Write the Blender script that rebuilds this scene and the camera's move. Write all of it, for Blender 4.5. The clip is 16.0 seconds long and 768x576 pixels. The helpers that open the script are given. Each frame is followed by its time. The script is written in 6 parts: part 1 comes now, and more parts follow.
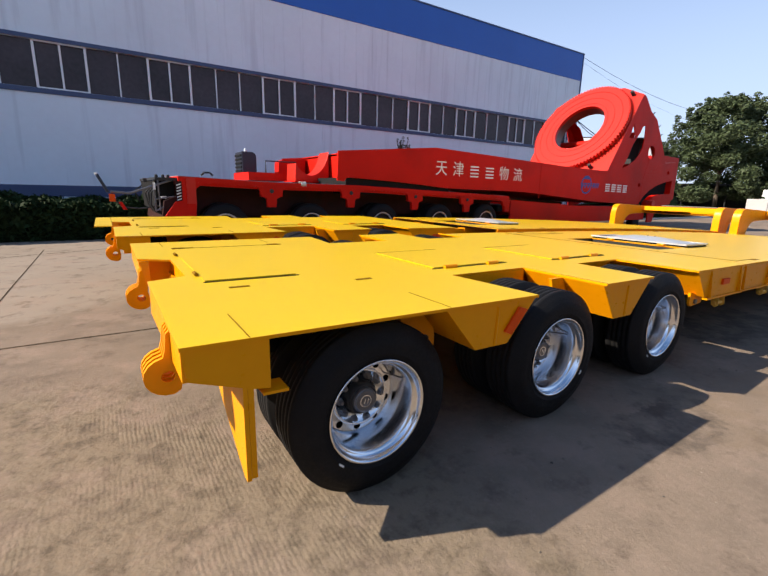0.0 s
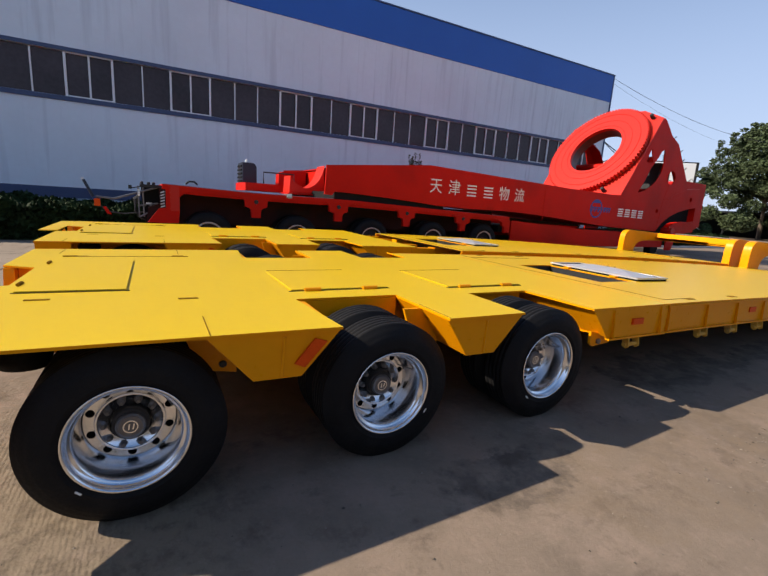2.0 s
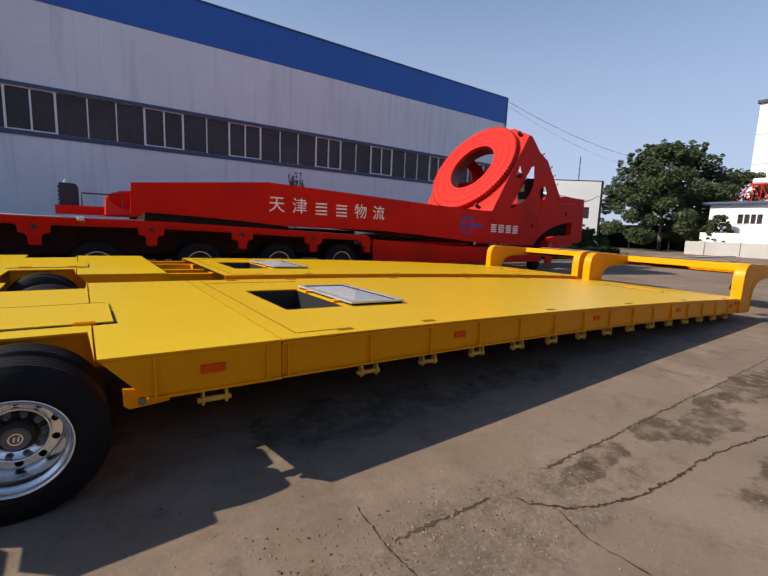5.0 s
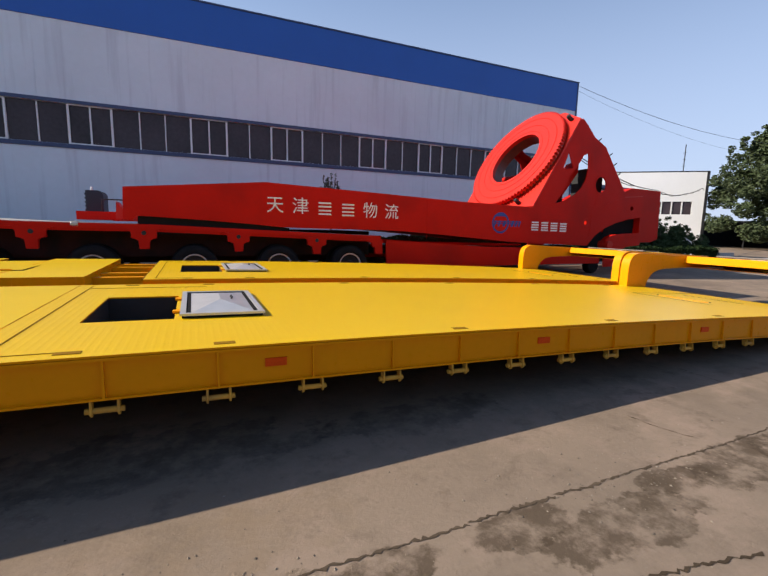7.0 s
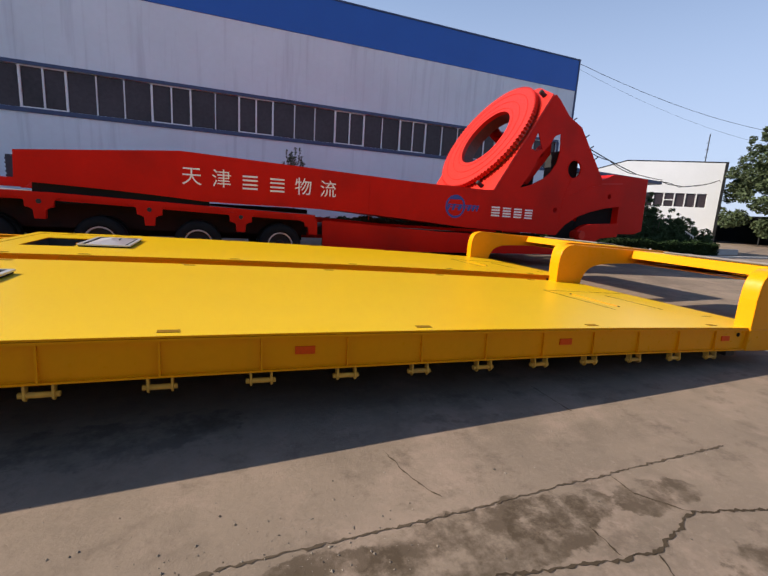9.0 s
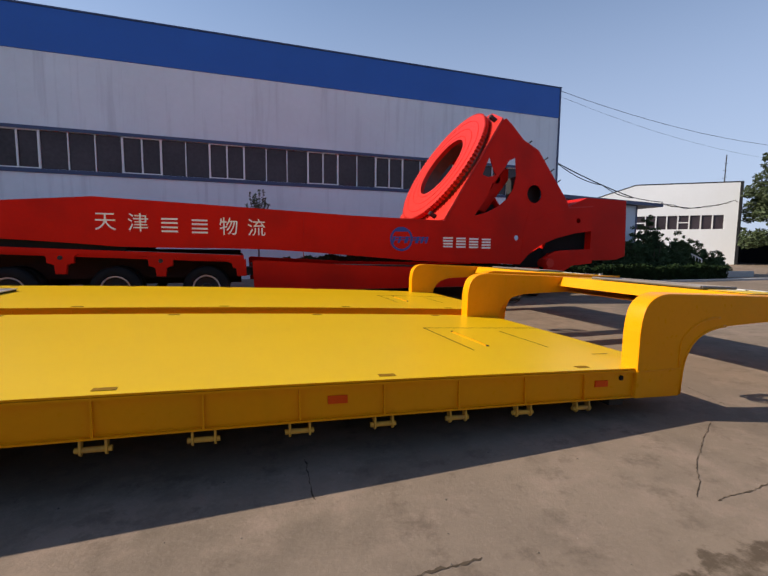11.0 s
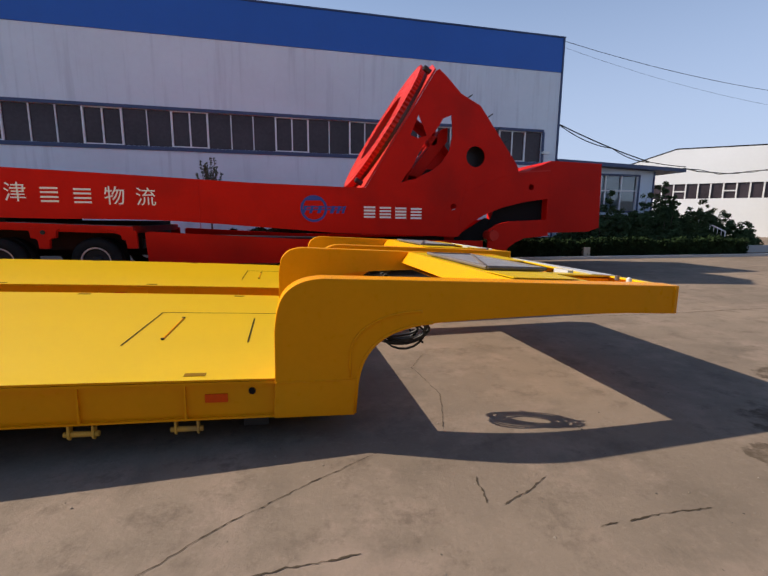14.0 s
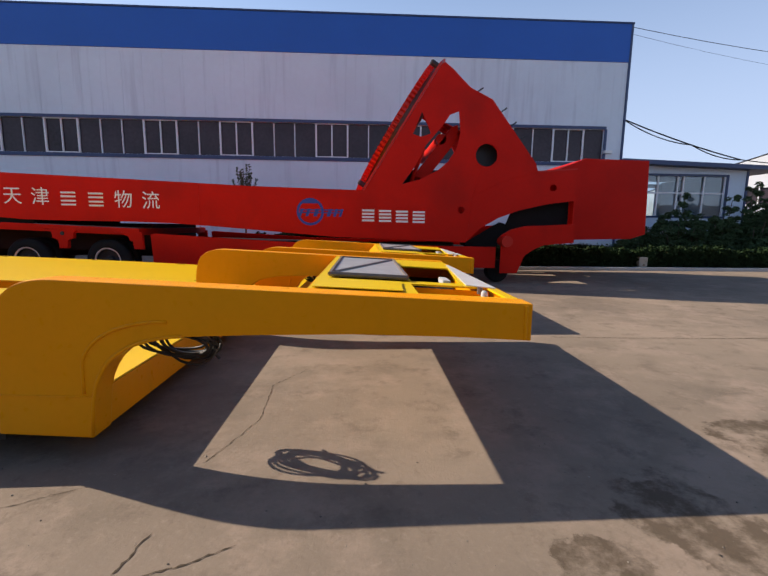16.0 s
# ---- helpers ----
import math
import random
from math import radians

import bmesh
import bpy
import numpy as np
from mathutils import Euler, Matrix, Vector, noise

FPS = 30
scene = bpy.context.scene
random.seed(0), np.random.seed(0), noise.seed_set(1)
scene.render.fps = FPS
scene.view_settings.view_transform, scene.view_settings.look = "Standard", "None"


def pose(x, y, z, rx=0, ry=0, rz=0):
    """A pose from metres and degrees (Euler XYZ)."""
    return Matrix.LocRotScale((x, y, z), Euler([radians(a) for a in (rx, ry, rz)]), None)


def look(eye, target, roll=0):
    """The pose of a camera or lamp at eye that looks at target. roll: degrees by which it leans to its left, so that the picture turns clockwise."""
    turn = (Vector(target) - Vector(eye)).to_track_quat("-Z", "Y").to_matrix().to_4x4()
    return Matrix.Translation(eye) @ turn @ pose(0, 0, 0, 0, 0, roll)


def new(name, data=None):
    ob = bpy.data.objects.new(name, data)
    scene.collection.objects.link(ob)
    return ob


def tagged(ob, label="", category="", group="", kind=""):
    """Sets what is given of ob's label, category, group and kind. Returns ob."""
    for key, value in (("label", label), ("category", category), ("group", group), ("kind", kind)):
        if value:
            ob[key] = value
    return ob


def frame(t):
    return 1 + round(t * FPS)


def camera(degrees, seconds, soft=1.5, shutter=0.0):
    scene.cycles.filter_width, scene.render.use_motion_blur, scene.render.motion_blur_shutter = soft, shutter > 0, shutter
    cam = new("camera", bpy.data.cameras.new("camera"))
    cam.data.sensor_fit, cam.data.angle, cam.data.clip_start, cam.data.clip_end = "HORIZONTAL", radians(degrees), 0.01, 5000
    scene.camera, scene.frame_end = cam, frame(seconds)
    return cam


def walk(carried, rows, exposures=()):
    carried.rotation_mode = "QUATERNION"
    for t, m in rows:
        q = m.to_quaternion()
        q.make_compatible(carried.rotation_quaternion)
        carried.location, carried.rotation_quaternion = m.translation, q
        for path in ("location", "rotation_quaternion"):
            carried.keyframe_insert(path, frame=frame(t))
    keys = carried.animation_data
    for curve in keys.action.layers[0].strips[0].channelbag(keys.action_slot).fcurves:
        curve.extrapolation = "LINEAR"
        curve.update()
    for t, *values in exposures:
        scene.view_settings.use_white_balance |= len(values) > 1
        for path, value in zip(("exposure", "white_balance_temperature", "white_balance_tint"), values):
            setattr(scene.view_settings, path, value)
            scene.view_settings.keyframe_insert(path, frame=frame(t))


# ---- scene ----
cam = camera(84.1, 16.0)
PATH = [
    (0, (-0.268, -0.155, 1.399), (0.794, 1.48, 0.953), 1.3),
    (0.5, (-0.072, -0.237, 1.428), (1.064, 1.343, 0.967), 2.3),
    (1, (0.13, -0.414, 1.445), (1.251, 1.177, 0.986), 3.8),
    (1.5, (0.433, -0.525, 1.474), (1.501, 1.114, 1.056), 3.2),
    (2, (0.818, -0.659, 1.501), (1.761, 1.06, 1.109), 3.7),
    (2.5, (1.224, -0.886, 1.51), (2.142, 0.848, 1.12), 3.2),
    (3, (1.678, -0.976, 1.52), (2.742, 0.673, 1.137), 3.5),
    (3.5, (2.133, -1.111, 1.517), (3.243, 0.517, 1.179), 2.7),
    (4, (2.612, -1.171, 1.532), (3.74, 0.449, 1.209), 3.1),
    (4.5, (3.116, -1.238, 1.566), (4.278, 0.364, 1.276), 1.6),
    (5, (3.65, -1.287, 1.559), (4.799, 0.327, 1.279), 2.2),
    (5.2, (3.844, -1.31, 1.561), (4.978, 0.318, 1.314), 2.5),
    (7.3, (6.262, -1.455, 1.537), (7.051, 0.357, 1.233), 1.1),
    (7.5, (6.495, -1.443, 1.539), (7.305, 0.35, 1.178), 1.4),
    (8, (7.087, -1.523, 1.546), (7.937, 0.251, 1.182), 0.2),
    (8.5, (7.617, -1.511, 1.545), (8.455, 0.268, 1.179), 3.3),
    (8.7, (7.834, -1.486, 1.565), (8.633, 0.309, 1.194), 3.7),
    (10.8, (10.314, -1.432, 1.54), (10.935, 0.46, 1.352), 0.7),
    (11, (10.542, -1.473, 1.533), (11.185, 0.411, 1.344), 0.5),
    (11.5, (11.115, -1.458, 1.525), (11.752, 0.42, 1.265), 1.3),
    (12, (11.732, -1.442, 1.527), (12.358, 0.428, 1.193), 0.2),
    (12.5, (12.302, -1.469, 1.515), (12.84, 0.423, 1.154), 0.6),
    (13, (12.902, -1.427, 1.518), (13.45, 0.465, 1.169), 1.0),
    (13.5, (13.445, -1.473, 1.515), (13.987, 0.425, 1.195), 0.4),
    (14, (13.997, -1.454, 1.522), (14.449, 0.468, 1.203), 0.4),
    (14.5, (14.518, -1.475, 1.509), (14.857, 0.477, 1.236), -0.5),
    (15, (15.048, -1.393, 1.496), (15.264, 0.573, 1.2), -0.4),
    (15.5, (15.591, -1.314, 1.488), (15.74, 0.658, 1.188), -0.8),
    (16, (16.088, -1.177, 1.467), (16.178, 0.8, 1.175), 0.7),
]
walk(cam, [(t, look(eye, target, roll)) for t, eye, target, roll in PATH], exposures=[(0, 0.82), (1, 0.53), (2, 0.54), (3, 0.60), (5, 0.32), (8, 0.64), (11, 0.36), (13, 0.36), (16, 0.64)])

# ---- world and light ----
SUN = Vector((-1.4, 0.55, 1.0)).normalized()
world = bpy.data.worlds.new("sky")
scene.world = world
world.use_nodes = True
wn = world.node_tree
sky = wn.nodes.new("ShaderNodeTexSky")
sky.sky_type = "NISHITA"
sky.sun_disc = False
sky.sun_elevation = math.asin(SUN.z)
sky.sun_rotation = math.atan2(SUN.x, SUN.y)
sky.air_density, sky.dust_density, sky.ozone_density = 1.0, 0.7, 3.2
wn.nodes["Background"].inputs[1].default_value = 0.086
haze = wn.nodes.new("ShaderNodeHueSaturation")
haze.inputs["Saturation"].default_value, haze.inputs["Value"].default_value = 1.04, 1.28
haze.inputs["Hue"].default_value = 0.500
wn.links.new(sky.outputs[0], haze.inputs["Color"])
# pale summer haze that thickens towards the horizon all round
where, split, thick, veil = wn.nodes.new("ShaderNodeTexCoord"), wn.nodes.new("ShaderNodeSeparateXYZ"), wn.nodes.new("ShaderNodeMapRange"), wn.nodes.new("ShaderNodeMix")
thick.interpolation_type = "SMOOTHSTEP"
for key, val in (("From Min", 0.0), ("From Max", 0.75), ("To Min", 0.85), ("To Max", 0.0)):
    thick.inputs[key].default_value = val
veil.data_type = "RGBA"
veil.inputs["B"].default_value = (4.6, 5.4, 7.4, 1)
wn.links.new(where.outputs["Generated"], split.inputs[0])
wn.links.new(split.outputs["Z"], thick.inputs["Value"])
wn.links.new(thick.outputs[0], veil.inputs["Factor"])
wn.links.new(haze.outputs[0], veil.inputs["A"])
wn.links.new(veil.outputs["Result"], wn.nodes["Background"].inputs[0])
sun_data = bpy.data.lights.new("sun", "SUN")
sun_data.energy, sun_data.angle, sun_data.color = 5.0, radians(0.55), (1.0, 0.875, 0.72)
sun = new("sun", sun_data)
sun.matrix_world = look(SUN * 60, (0, 0, 0))


# ---- materials ----
def paint(name, base, rough=0.4, metal=0.0, vary=0.08, scale=3.0, bump=0.0, bump_scale=200.0, coat=0.0, dirt=None, dirt_amount=0.0, spec=0.5, gloss_vary=0.08):
    """A procedural surface: base colour with two scales of variation, optional dirt and fine relief."""
    m = bpy.data.materials.new(name)
    m.use_nodes = True
    n, l = m.node_tree.nodes, m.node_tree.links
    b = n["Principled BSDF"]
    co = n.new("ShaderNodeTexCoord")
    big = n.new("ShaderNodeTexNoise")
    big.inputs["Scale"].default_value, big.inputs["Detail"].default_value = scale, 6
    fine = n.new("ShaderNodeTexNoise")
    fine.inputs["Scale"].default_value, fine.inputs["Detail"].default_value = scale * 14, 4
    l.new(co.outputs["Object"], big.inputs["Vector"])
    l.new(co.outputs["Object"], fine.inputs["Vector"])
    add = n.new("ShaderNodeMath")
    add.operation = "MULTIPLY_ADD"
    add.inputs[1].default_value = 0.5
    l.new(fine.outputs["Fac"], add.inputs[0])
    l.new(big.outputs["Fac"], add.inputs[2])
    ramp = n.new("ShaderNodeMapRange")
    ramp.inputs["From Min"].default_value, ramp.inputs["From Max"].default_value = 0.45, 1.05
    ramp.inputs["To Min"].default_value, ramp.inputs["To Max"].default_value = 1 - vary, 1 + vary
    l.new(add.outputs[0], ramp.inputs["Value"])
    hsv = n.new("ShaderNodeHueSaturation")
    hsv.inputs["Color"].default_value = (*base, 1)
    l.new(ramp.outputs[0], hsv.inputs["Value"])
    colour = hsv.outputs[0]
    if dirt:
        dn = n.new("ShaderNodeTexNoise")
        dn.inputs["Scale"].default_value, dn.inputs["Detail"].default_value = scale * 0.6, 9
        l.new(co.outputs["Object"], dn.inputs["Vector"])
        dr = n.new("ShaderNodeMapRange")
        dr.inputs["From Min"].default_value, dr.inputs["From Max"].default_value = 0.52, 0.72
        dr.inputs["To Max"].default_value = dirt_amount
        l.new(dn.outputs["Fac"], dr.inputs["Value"])
        mix = n.new("ShaderNodeMix")
        mix.data_type = "RGBA"
        mix.inputs["B"].default_value = (*dirt, 1)
        l.new(dr.outputs[0], mix.inputs["Factor"])
        l.new(colour, mix.inputs["A"])
        colour = mix.outputs["Result"]
    l.new(colour, b.inputs["Base Color"])
    rr = n.new("ShaderNodeMapRange")
    rr.inputs["From Min"].default_value, rr.inputs["From Max"].default_value = 0.3, 0.7
    rr.inputs["To Min"].default_value, rr.inputs["To Max"].default_value = max(0.02, rough - gloss_vary), min(1, rough + gloss_vary)
    l.new(fine.outputs["Fac"], rr.inputs["Value"])
    l.new(rr.outputs[0], b.inputs["Roughness"])
    b.inputs["Metallic"].default_value = metal
    b.inputs["Coat Weight"].default_value = coat
    b.inputs["Specular IOR Level"].default_value = spec
    if bump:
        bt = n.new("ShaderNodeTexNoise")
        bt.inputs["Scale"].default_value, bt.inputs["Detail"].default_value = bump_scale, 5
        l.new(co.outputs["Object"], bt.inputs["Vector"])
        bp = n.new("ShaderNodeBump")
        bp.inputs["Strength"].default_value, bp.inputs["Distance"].default_value = bump, 0.01
        l.new(bt.outputs["Fac"], bp.inputs["Height"])
        l.new(bp.outputs[0], b.inputs["Normal"])
    return m


# Oranger than the deck yellows: the sides' shade is put into the colour.
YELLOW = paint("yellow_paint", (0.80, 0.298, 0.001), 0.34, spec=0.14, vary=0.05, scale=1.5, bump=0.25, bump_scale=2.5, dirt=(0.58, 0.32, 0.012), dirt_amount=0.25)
RED = paint("red_paint", (0.54, 0.009, 0.003), 0.52, vary=0.10, scale=1.2, dirt=(0.24, 0.010, 0.006), dirt_amount=0.4, spec=0.12)
RED_BRIGHT = paint("red_ring_paint", (0.54, 0.017, 0.008), 0.45, vary=0.06, scale=1.5, spec=0.3)
# Lemon copy of the yellow: sunlight on the deck tops put into the colour.
LIT_DECK_PAINT = paint("sunlit_yellow_deck", (0.71, 0.472, 0.004), 0.33, spec=0.4, gloss_vary=0.008, vary=0.04, scale=1.3, bump=0.12, bump_scale=1.6, dirt=(0.64, 0.44, 0.02), dirt_amount=0.15)
WORN_OCHRE = paint("worn_ochre", (0.64, 0.36, 0.055), 0.55, vary=0.2, scale=9, bump=0.2, bump_scale=60, dirt=(0.30, 0.19, 0.08), dirt_amount=0.6, spec=0.2)
RUBBER = paint("tyre_rubber", (0.008, 0.008, 0.009), 0.7, vary=0.25, scale=6, bump=0.1, bump_scale=120, dirt=(0.022, 0.020, 0.018), dirt_amount=0.4, spec=0.2)
ALLOY = paint("polished_alloy", (0.84, 0.85, 0.87), 0.20, metal=1.0, vary=0.05, scale=20)
DARK_STEEL = paint("dark_steel", (0.022, 0.023, 0.026), 0.5, metal=0.0, spec=0.35, vary=0.2, scale=8)
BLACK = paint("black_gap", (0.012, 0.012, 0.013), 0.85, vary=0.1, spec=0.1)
GREY_METAL = paint("grey_plate", (0.58, 0.59, 0.60), 0.38, metal=0.5, vary=0.12, scale=5, bump=0.15, bump_scale=90)
REFLECTOR = paint("orange_reflector", (0.72, 0.075, 0.004), 0.5, vary=0.1, scale=60, spec=0.15)
PALE_PLATE = paint("pale_plate", (0.52, 0.52, 0.51), 0.35, vary=0.06, scale=6)
LID_FRAME = paint("brown_grey_steel", (0.13, 0.11, 0.10), 0.45, vary=0.2, scale=12)
LID_GREY = paint("worn_lid_plate", (0.36, 0.36, 0.37), 0.45, metal=0.4, vary=0.2, scale=6, bump=0.15, bump_scale=90)
WHITE = paint("white_paint", (0.80, 0.80, 0.78), 0.5, vary=0.04)
BLUE = paint("blue_steel", (0.012, 0.105, 0.45), 0.5, vary=0.06, scale=0.5)
BLUE_TRIM = paint("blue_trim", (0.035, 0.06, 0.14), 0.5, vary=0.08, scale=0.8)
CLADDING = paint("pale_cladding", (0.67, 0.74, 0.80), 0.5, vary=0.05, scale=0.35, dirt=(0.56, 0.60, 0.66), dirt_amount=0.45)


def run_marks(m, tone, amount, scale):
    """Lays vertical run marks of dirty water over a painted wall."""
    n, l = m.node_tree.nodes, m.node_tree.links
    b = n["Principled BSDF"]
    old = b.inputs["Base Color"].links[0].from_socket
    co, mp, nz = n.new("ShaderNodeTexCoord"), n.new("ShaderNodeMapping"), n.new("ShaderNodeTexNoise")
    mp.inputs["Scale"].default_value = (scale, scale, scale * 0.06)
    nz.inputs["Scale"].default_value, nz.inputs["Detail"].default_value = 1.0, 5
    l.new(co.outputs["Object"], mp.inputs["Vector"])
    l.new(mp.outputs[0], nz.inputs["Vector"])
    r, mix = n.new("ShaderNodeMapRange"), n.new("ShaderNodeMix")
    r.inputs["From Min"].default_value, r.inputs["From Max"].default_value = 0.55, 0.72
    r.inputs["To Max"].default_value = amount
    l.new(nz.outputs["Fac"], r.inputs["Value"])
    mix.data_type = "RGBA"
    mix.inputs["B"].default_value = (*tone, 1)
    l.new(r.outputs[0], mix.inputs["Factor"])
    l.new(old, mix.inputs["A"])
    l.new(mix.outputs["Result"], b.inputs["Base Color"])


run_marks(YELLOW, (0.55, 0.26, 0.005), 0.15, 6.0)
run_marks(CLADDING, (0.42, 0.46, 0.52), 0.4, 3.2)
HUT_WALL = paint("hut_wall", (0.55, 0.64, 0.74), 0.6, vary=0.05, scale=0.5)
FRAME_WHITE = paint("window_frame", (0.72, 0.72, 0.73), 0.5, vary=0.05)
CABLE = paint("cable_black", (0.012, 0.012, 0.013), 0.5, vary=0.1)
LEAF = paint("leaf", (0.060, 0.082, 0.038), 0.55, vary=0.5, scale=1.5, spec=0.15)
LEAF_DARK = paint("hedge_leaf", (0.018, 0.034, 0.012), 0.7, vary=0.5, scale=2, spec=0.08)
BARK = paint("bark", (0.10, 0.075, 0.055), 0.85, vary=0.3, scale=6, bump=0.4, bump_scale=30)
GREY_WALL = paint("grey_render", (0.42, 0.41, 0.40), 0.8, vary=0.1, scale=0.8)
WHITE_WALL = paint("white_render", (0.78, 0.80, 0.82), 0.7, vary=0.04, scale=0.3)
SHRUB_LEAF = paint("shrub_leaf", (0.050, 0.082, 0.036), 0.7, vary=0.5, scale=3, spec=0.1)
STONE = paint("stone", (0.42, 0.36, 0.28), 0.9, vary=0.2, scale=6)
GLASS = paint("dark_glass", (0.046, 0.036, 0.042), 0.10, vary=0.45, scale=0.5, spec=0.2)


def ground_material():
    """Worn yard concrete: pale slabs, blotches, grit and wet stains."""
    m = bpy.data.materials.new("yard_concrete")
    m.use_nodes = True
    n, l = m.node_tree.nodes, m.node_tree.links
    b = n["Principled BSDF"]
    co = n.new("ShaderNodeTexCoord")

    def noise_tex(scale, detail=6, rough=0.55):
        t = n.new("ShaderNodeTexNoise")
        t.inputs["Scale"].default_value, t.inputs["Detail"].default_value, t.inputs["Roughness"].default_value = scale, detail, rough
        l.new(co.outputs["Object"], t.inputs["Vector"])
        return t.outputs["Fac"]

    def span(v, a, c, lo, hi):
        r = n.new("ShaderNodeMapRange")
        for key, val in (("From Min", a), ("From Max", c), ("To Min", lo), ("To Max", hi)):
            r.inputs[key].default_value = val
        l.new(v, r.inputs["Value"])
        return r.outputs[0]

    def blend(f, a, c):
        x = n.new("ShaderNodeMix")
        x.data_type = "RGBA"
        l.new(f, x.inputs["Factor"])
        for key, v in (("A", a), ("B", c)):
            if isinstance(v, tuple):
                x.inputs[key].default_value = (*v, 1)
            else:
                l.new(v, x.inputs[key])
        return x.outputs["Result"]

    base = blend(span(noise_tex(0.35), 0.35, 0.65, 0, 1), (0.248, 0.191, 0.144), (0.168, 0.132, 0.102))
    base = blend(span(noise_tex(2.2, 8), 0.5, 0.75, 0, 0.55), base, (0.107, 0.086, 0.065))
    base = blend(span(noise_tex(38, 4, 0.7), 0.56, 0.75, 0, 0.5), base, (0.250, 0.204, 0.160))
    base = blend(span(noise_tex(90, 3, 0.7), 0.62, 0.75, 0, 0.6), base, (0.119, 0.100, 0.079))

    def patch(cx, cy, rx, ry, edge):
        """1 inside an ellipse with a torn outline."""
        mp = n.new("ShaderNodeMapping")
        mp.inputs["Location"].default_value = (-cx / rx, -cy / ry, 0)
        mp.inputs["Scale"].default_value = (1 / rx, 1 / ry, 0)
        l.new(co.outputs["Object"], mp.inputs["Vector"])
        ln = n.new("ShaderNodeVectorMath")
        ln.operation = "LENGTH"
        l.new(mp.outputs[0], ln.inputs[0])
        ad = n.new("ShaderNodeMath")
        ad.operation = "MULTIPLY_ADD"
        ad.inputs[1].default_value = edge
        l.new(noise_tex(2.6, 8, 0.65), ad.inputs[0])
        l.new(ln.outputs["Value"], ad.inputs[2])
        return span(ad.outputs[0], 0.9 + edge * 0.5, 1.0 + edge * 0.5, 1, 0)

    def times(a, c):
        x = n.new("ShaderNodeMath")
        x.operation = "MULTIPLY"
        l.new(a, x.inputs[0])
        if isinstance(c, float):
            x.inputs[1].default_value = c
        else:
            l.new(c, x.inputs[1])
        return x.outputs[0]

    # rough earth-strewn apron behind the trailers, with tread marks
    rough = patch(-4.2, 0.2, 5.6, 4.25, 0.35)
    base = blend(times(rough, 0.75), base, (0.217, 0.171, 0.119))
    base = blend(times(rough, span(noise_tex(9, 8, 0.7), 0.48, 0.64, 0, 0.6)), base, (0.074, 0.057, 0.040))
    # paler slabs beyond the joint behind the trailers
    base = blend(times(patch(-5.0, 9.4, 7.0, 5.2, 0.25), 0.6), base, (0.331, 0.279, 0.226))
    # trodden dust: torn paler and browner patches
    base = blend(span(noise_tex(1.3, 10, 0.72), 0.49, 0.62, 0, 0.6), base, (0.298, 0.223, 0.174))
    base = blend(span(noise_tex(3.1, 10, 0.75), 0.53, 0.64, 0, 0.65), base, (0.119, 0.091, 0.069))
    base = blend(span(noise_tex(17, 8, 0.75), 0.56, 0.70, 0, 0.5), base, (0.294, 0.228, 0.181))
    # reddish sand swept towards the trailer
    for cx, cy, rx, ry in ((5.3, 0.55, 1.1, 0.45), (3.6, 0.5, 0.9, 0.5), (6.2, 0.6, 0.5, 0.3)):
        base = blend(times(patch(cx, cy, rx, ry, 2.2), span(noise_tex(5, 8, 0.7), 0.4, 0.62, 0.05, 0.5)), base, (0.217, 0.160, 0.109))
    base = blend(times(span(noise_tex(0.22, 4), 0.45, 0.62, 0, 1), 0.35), base, (0.201, 0.158, 0.118))
    # crumbled, gritty concrete and soil round the crossing of two joints
    gravelly = patch(5.35, 0.02, 1.45, 0.34, 1.5)
    base = blend(times(gravelly, span(noise_tex(8, 9, 0.7), 0.46, 0.62, 0, 0.6)), base, (0.105, 0.078, 0.052))
    base = blend(times(gravelly, span(noise_tex(36, 6, 0.7), 0.55, 0.66, 0, 0.8)), base, (0.330, 0.262, 0.190))
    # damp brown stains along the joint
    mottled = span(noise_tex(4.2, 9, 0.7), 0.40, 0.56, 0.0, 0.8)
    for cx, cy, rx, ry in ((9.45, 0.02, 0.8, 0.24), (8.65, 0.06, 0.30, 0.14), (9.95, 0.06, 0.45, 0.16), (7.37, 0.10, 0.4, 0.14), (6.66, 0.12, 0.32, 0.13), (6.29, 0.07, 0.25, 0.10), (8.05, -0.12, 0.6, 0.2), (10.57, 0.0, 0.35, 0.14), (18.95, 1.55, 0.42, 0.3), (17.15, 0.45, 0.25, 0.2), (10.6, -0.75, 1.3, 0.3), (7.4, -0.75, 0.8, 0.2), (12.9, -0.5, 0.9, 0.4), (17.75, 0.75, 0.35, 0.4)):
        base = blend(times(patch(cx, cy, rx, ry, 1.8), mottled), base, (0.065, 0.047, 0.031))
    # darker, greyer mottles at the trailer's near edge
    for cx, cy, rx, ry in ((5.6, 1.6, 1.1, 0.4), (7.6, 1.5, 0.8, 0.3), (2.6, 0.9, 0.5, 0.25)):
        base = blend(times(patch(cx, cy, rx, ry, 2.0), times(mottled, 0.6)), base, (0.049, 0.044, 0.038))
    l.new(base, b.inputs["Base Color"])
    b.inputs["Roughness"].default_value = 0.9
    b.inputs["Specular IOR Level"].default_value = 0.12
    wave = n.new("ShaderNodeTexWave")
    wave.inputs["Scale"].default_value, wave.inputs["Distortion"].default_value, wave.inputs["Detail"].default_value = 14.0, 2.2, 2.0
    l.new(co.outputs["Object"], wave.inputs["Vector"])
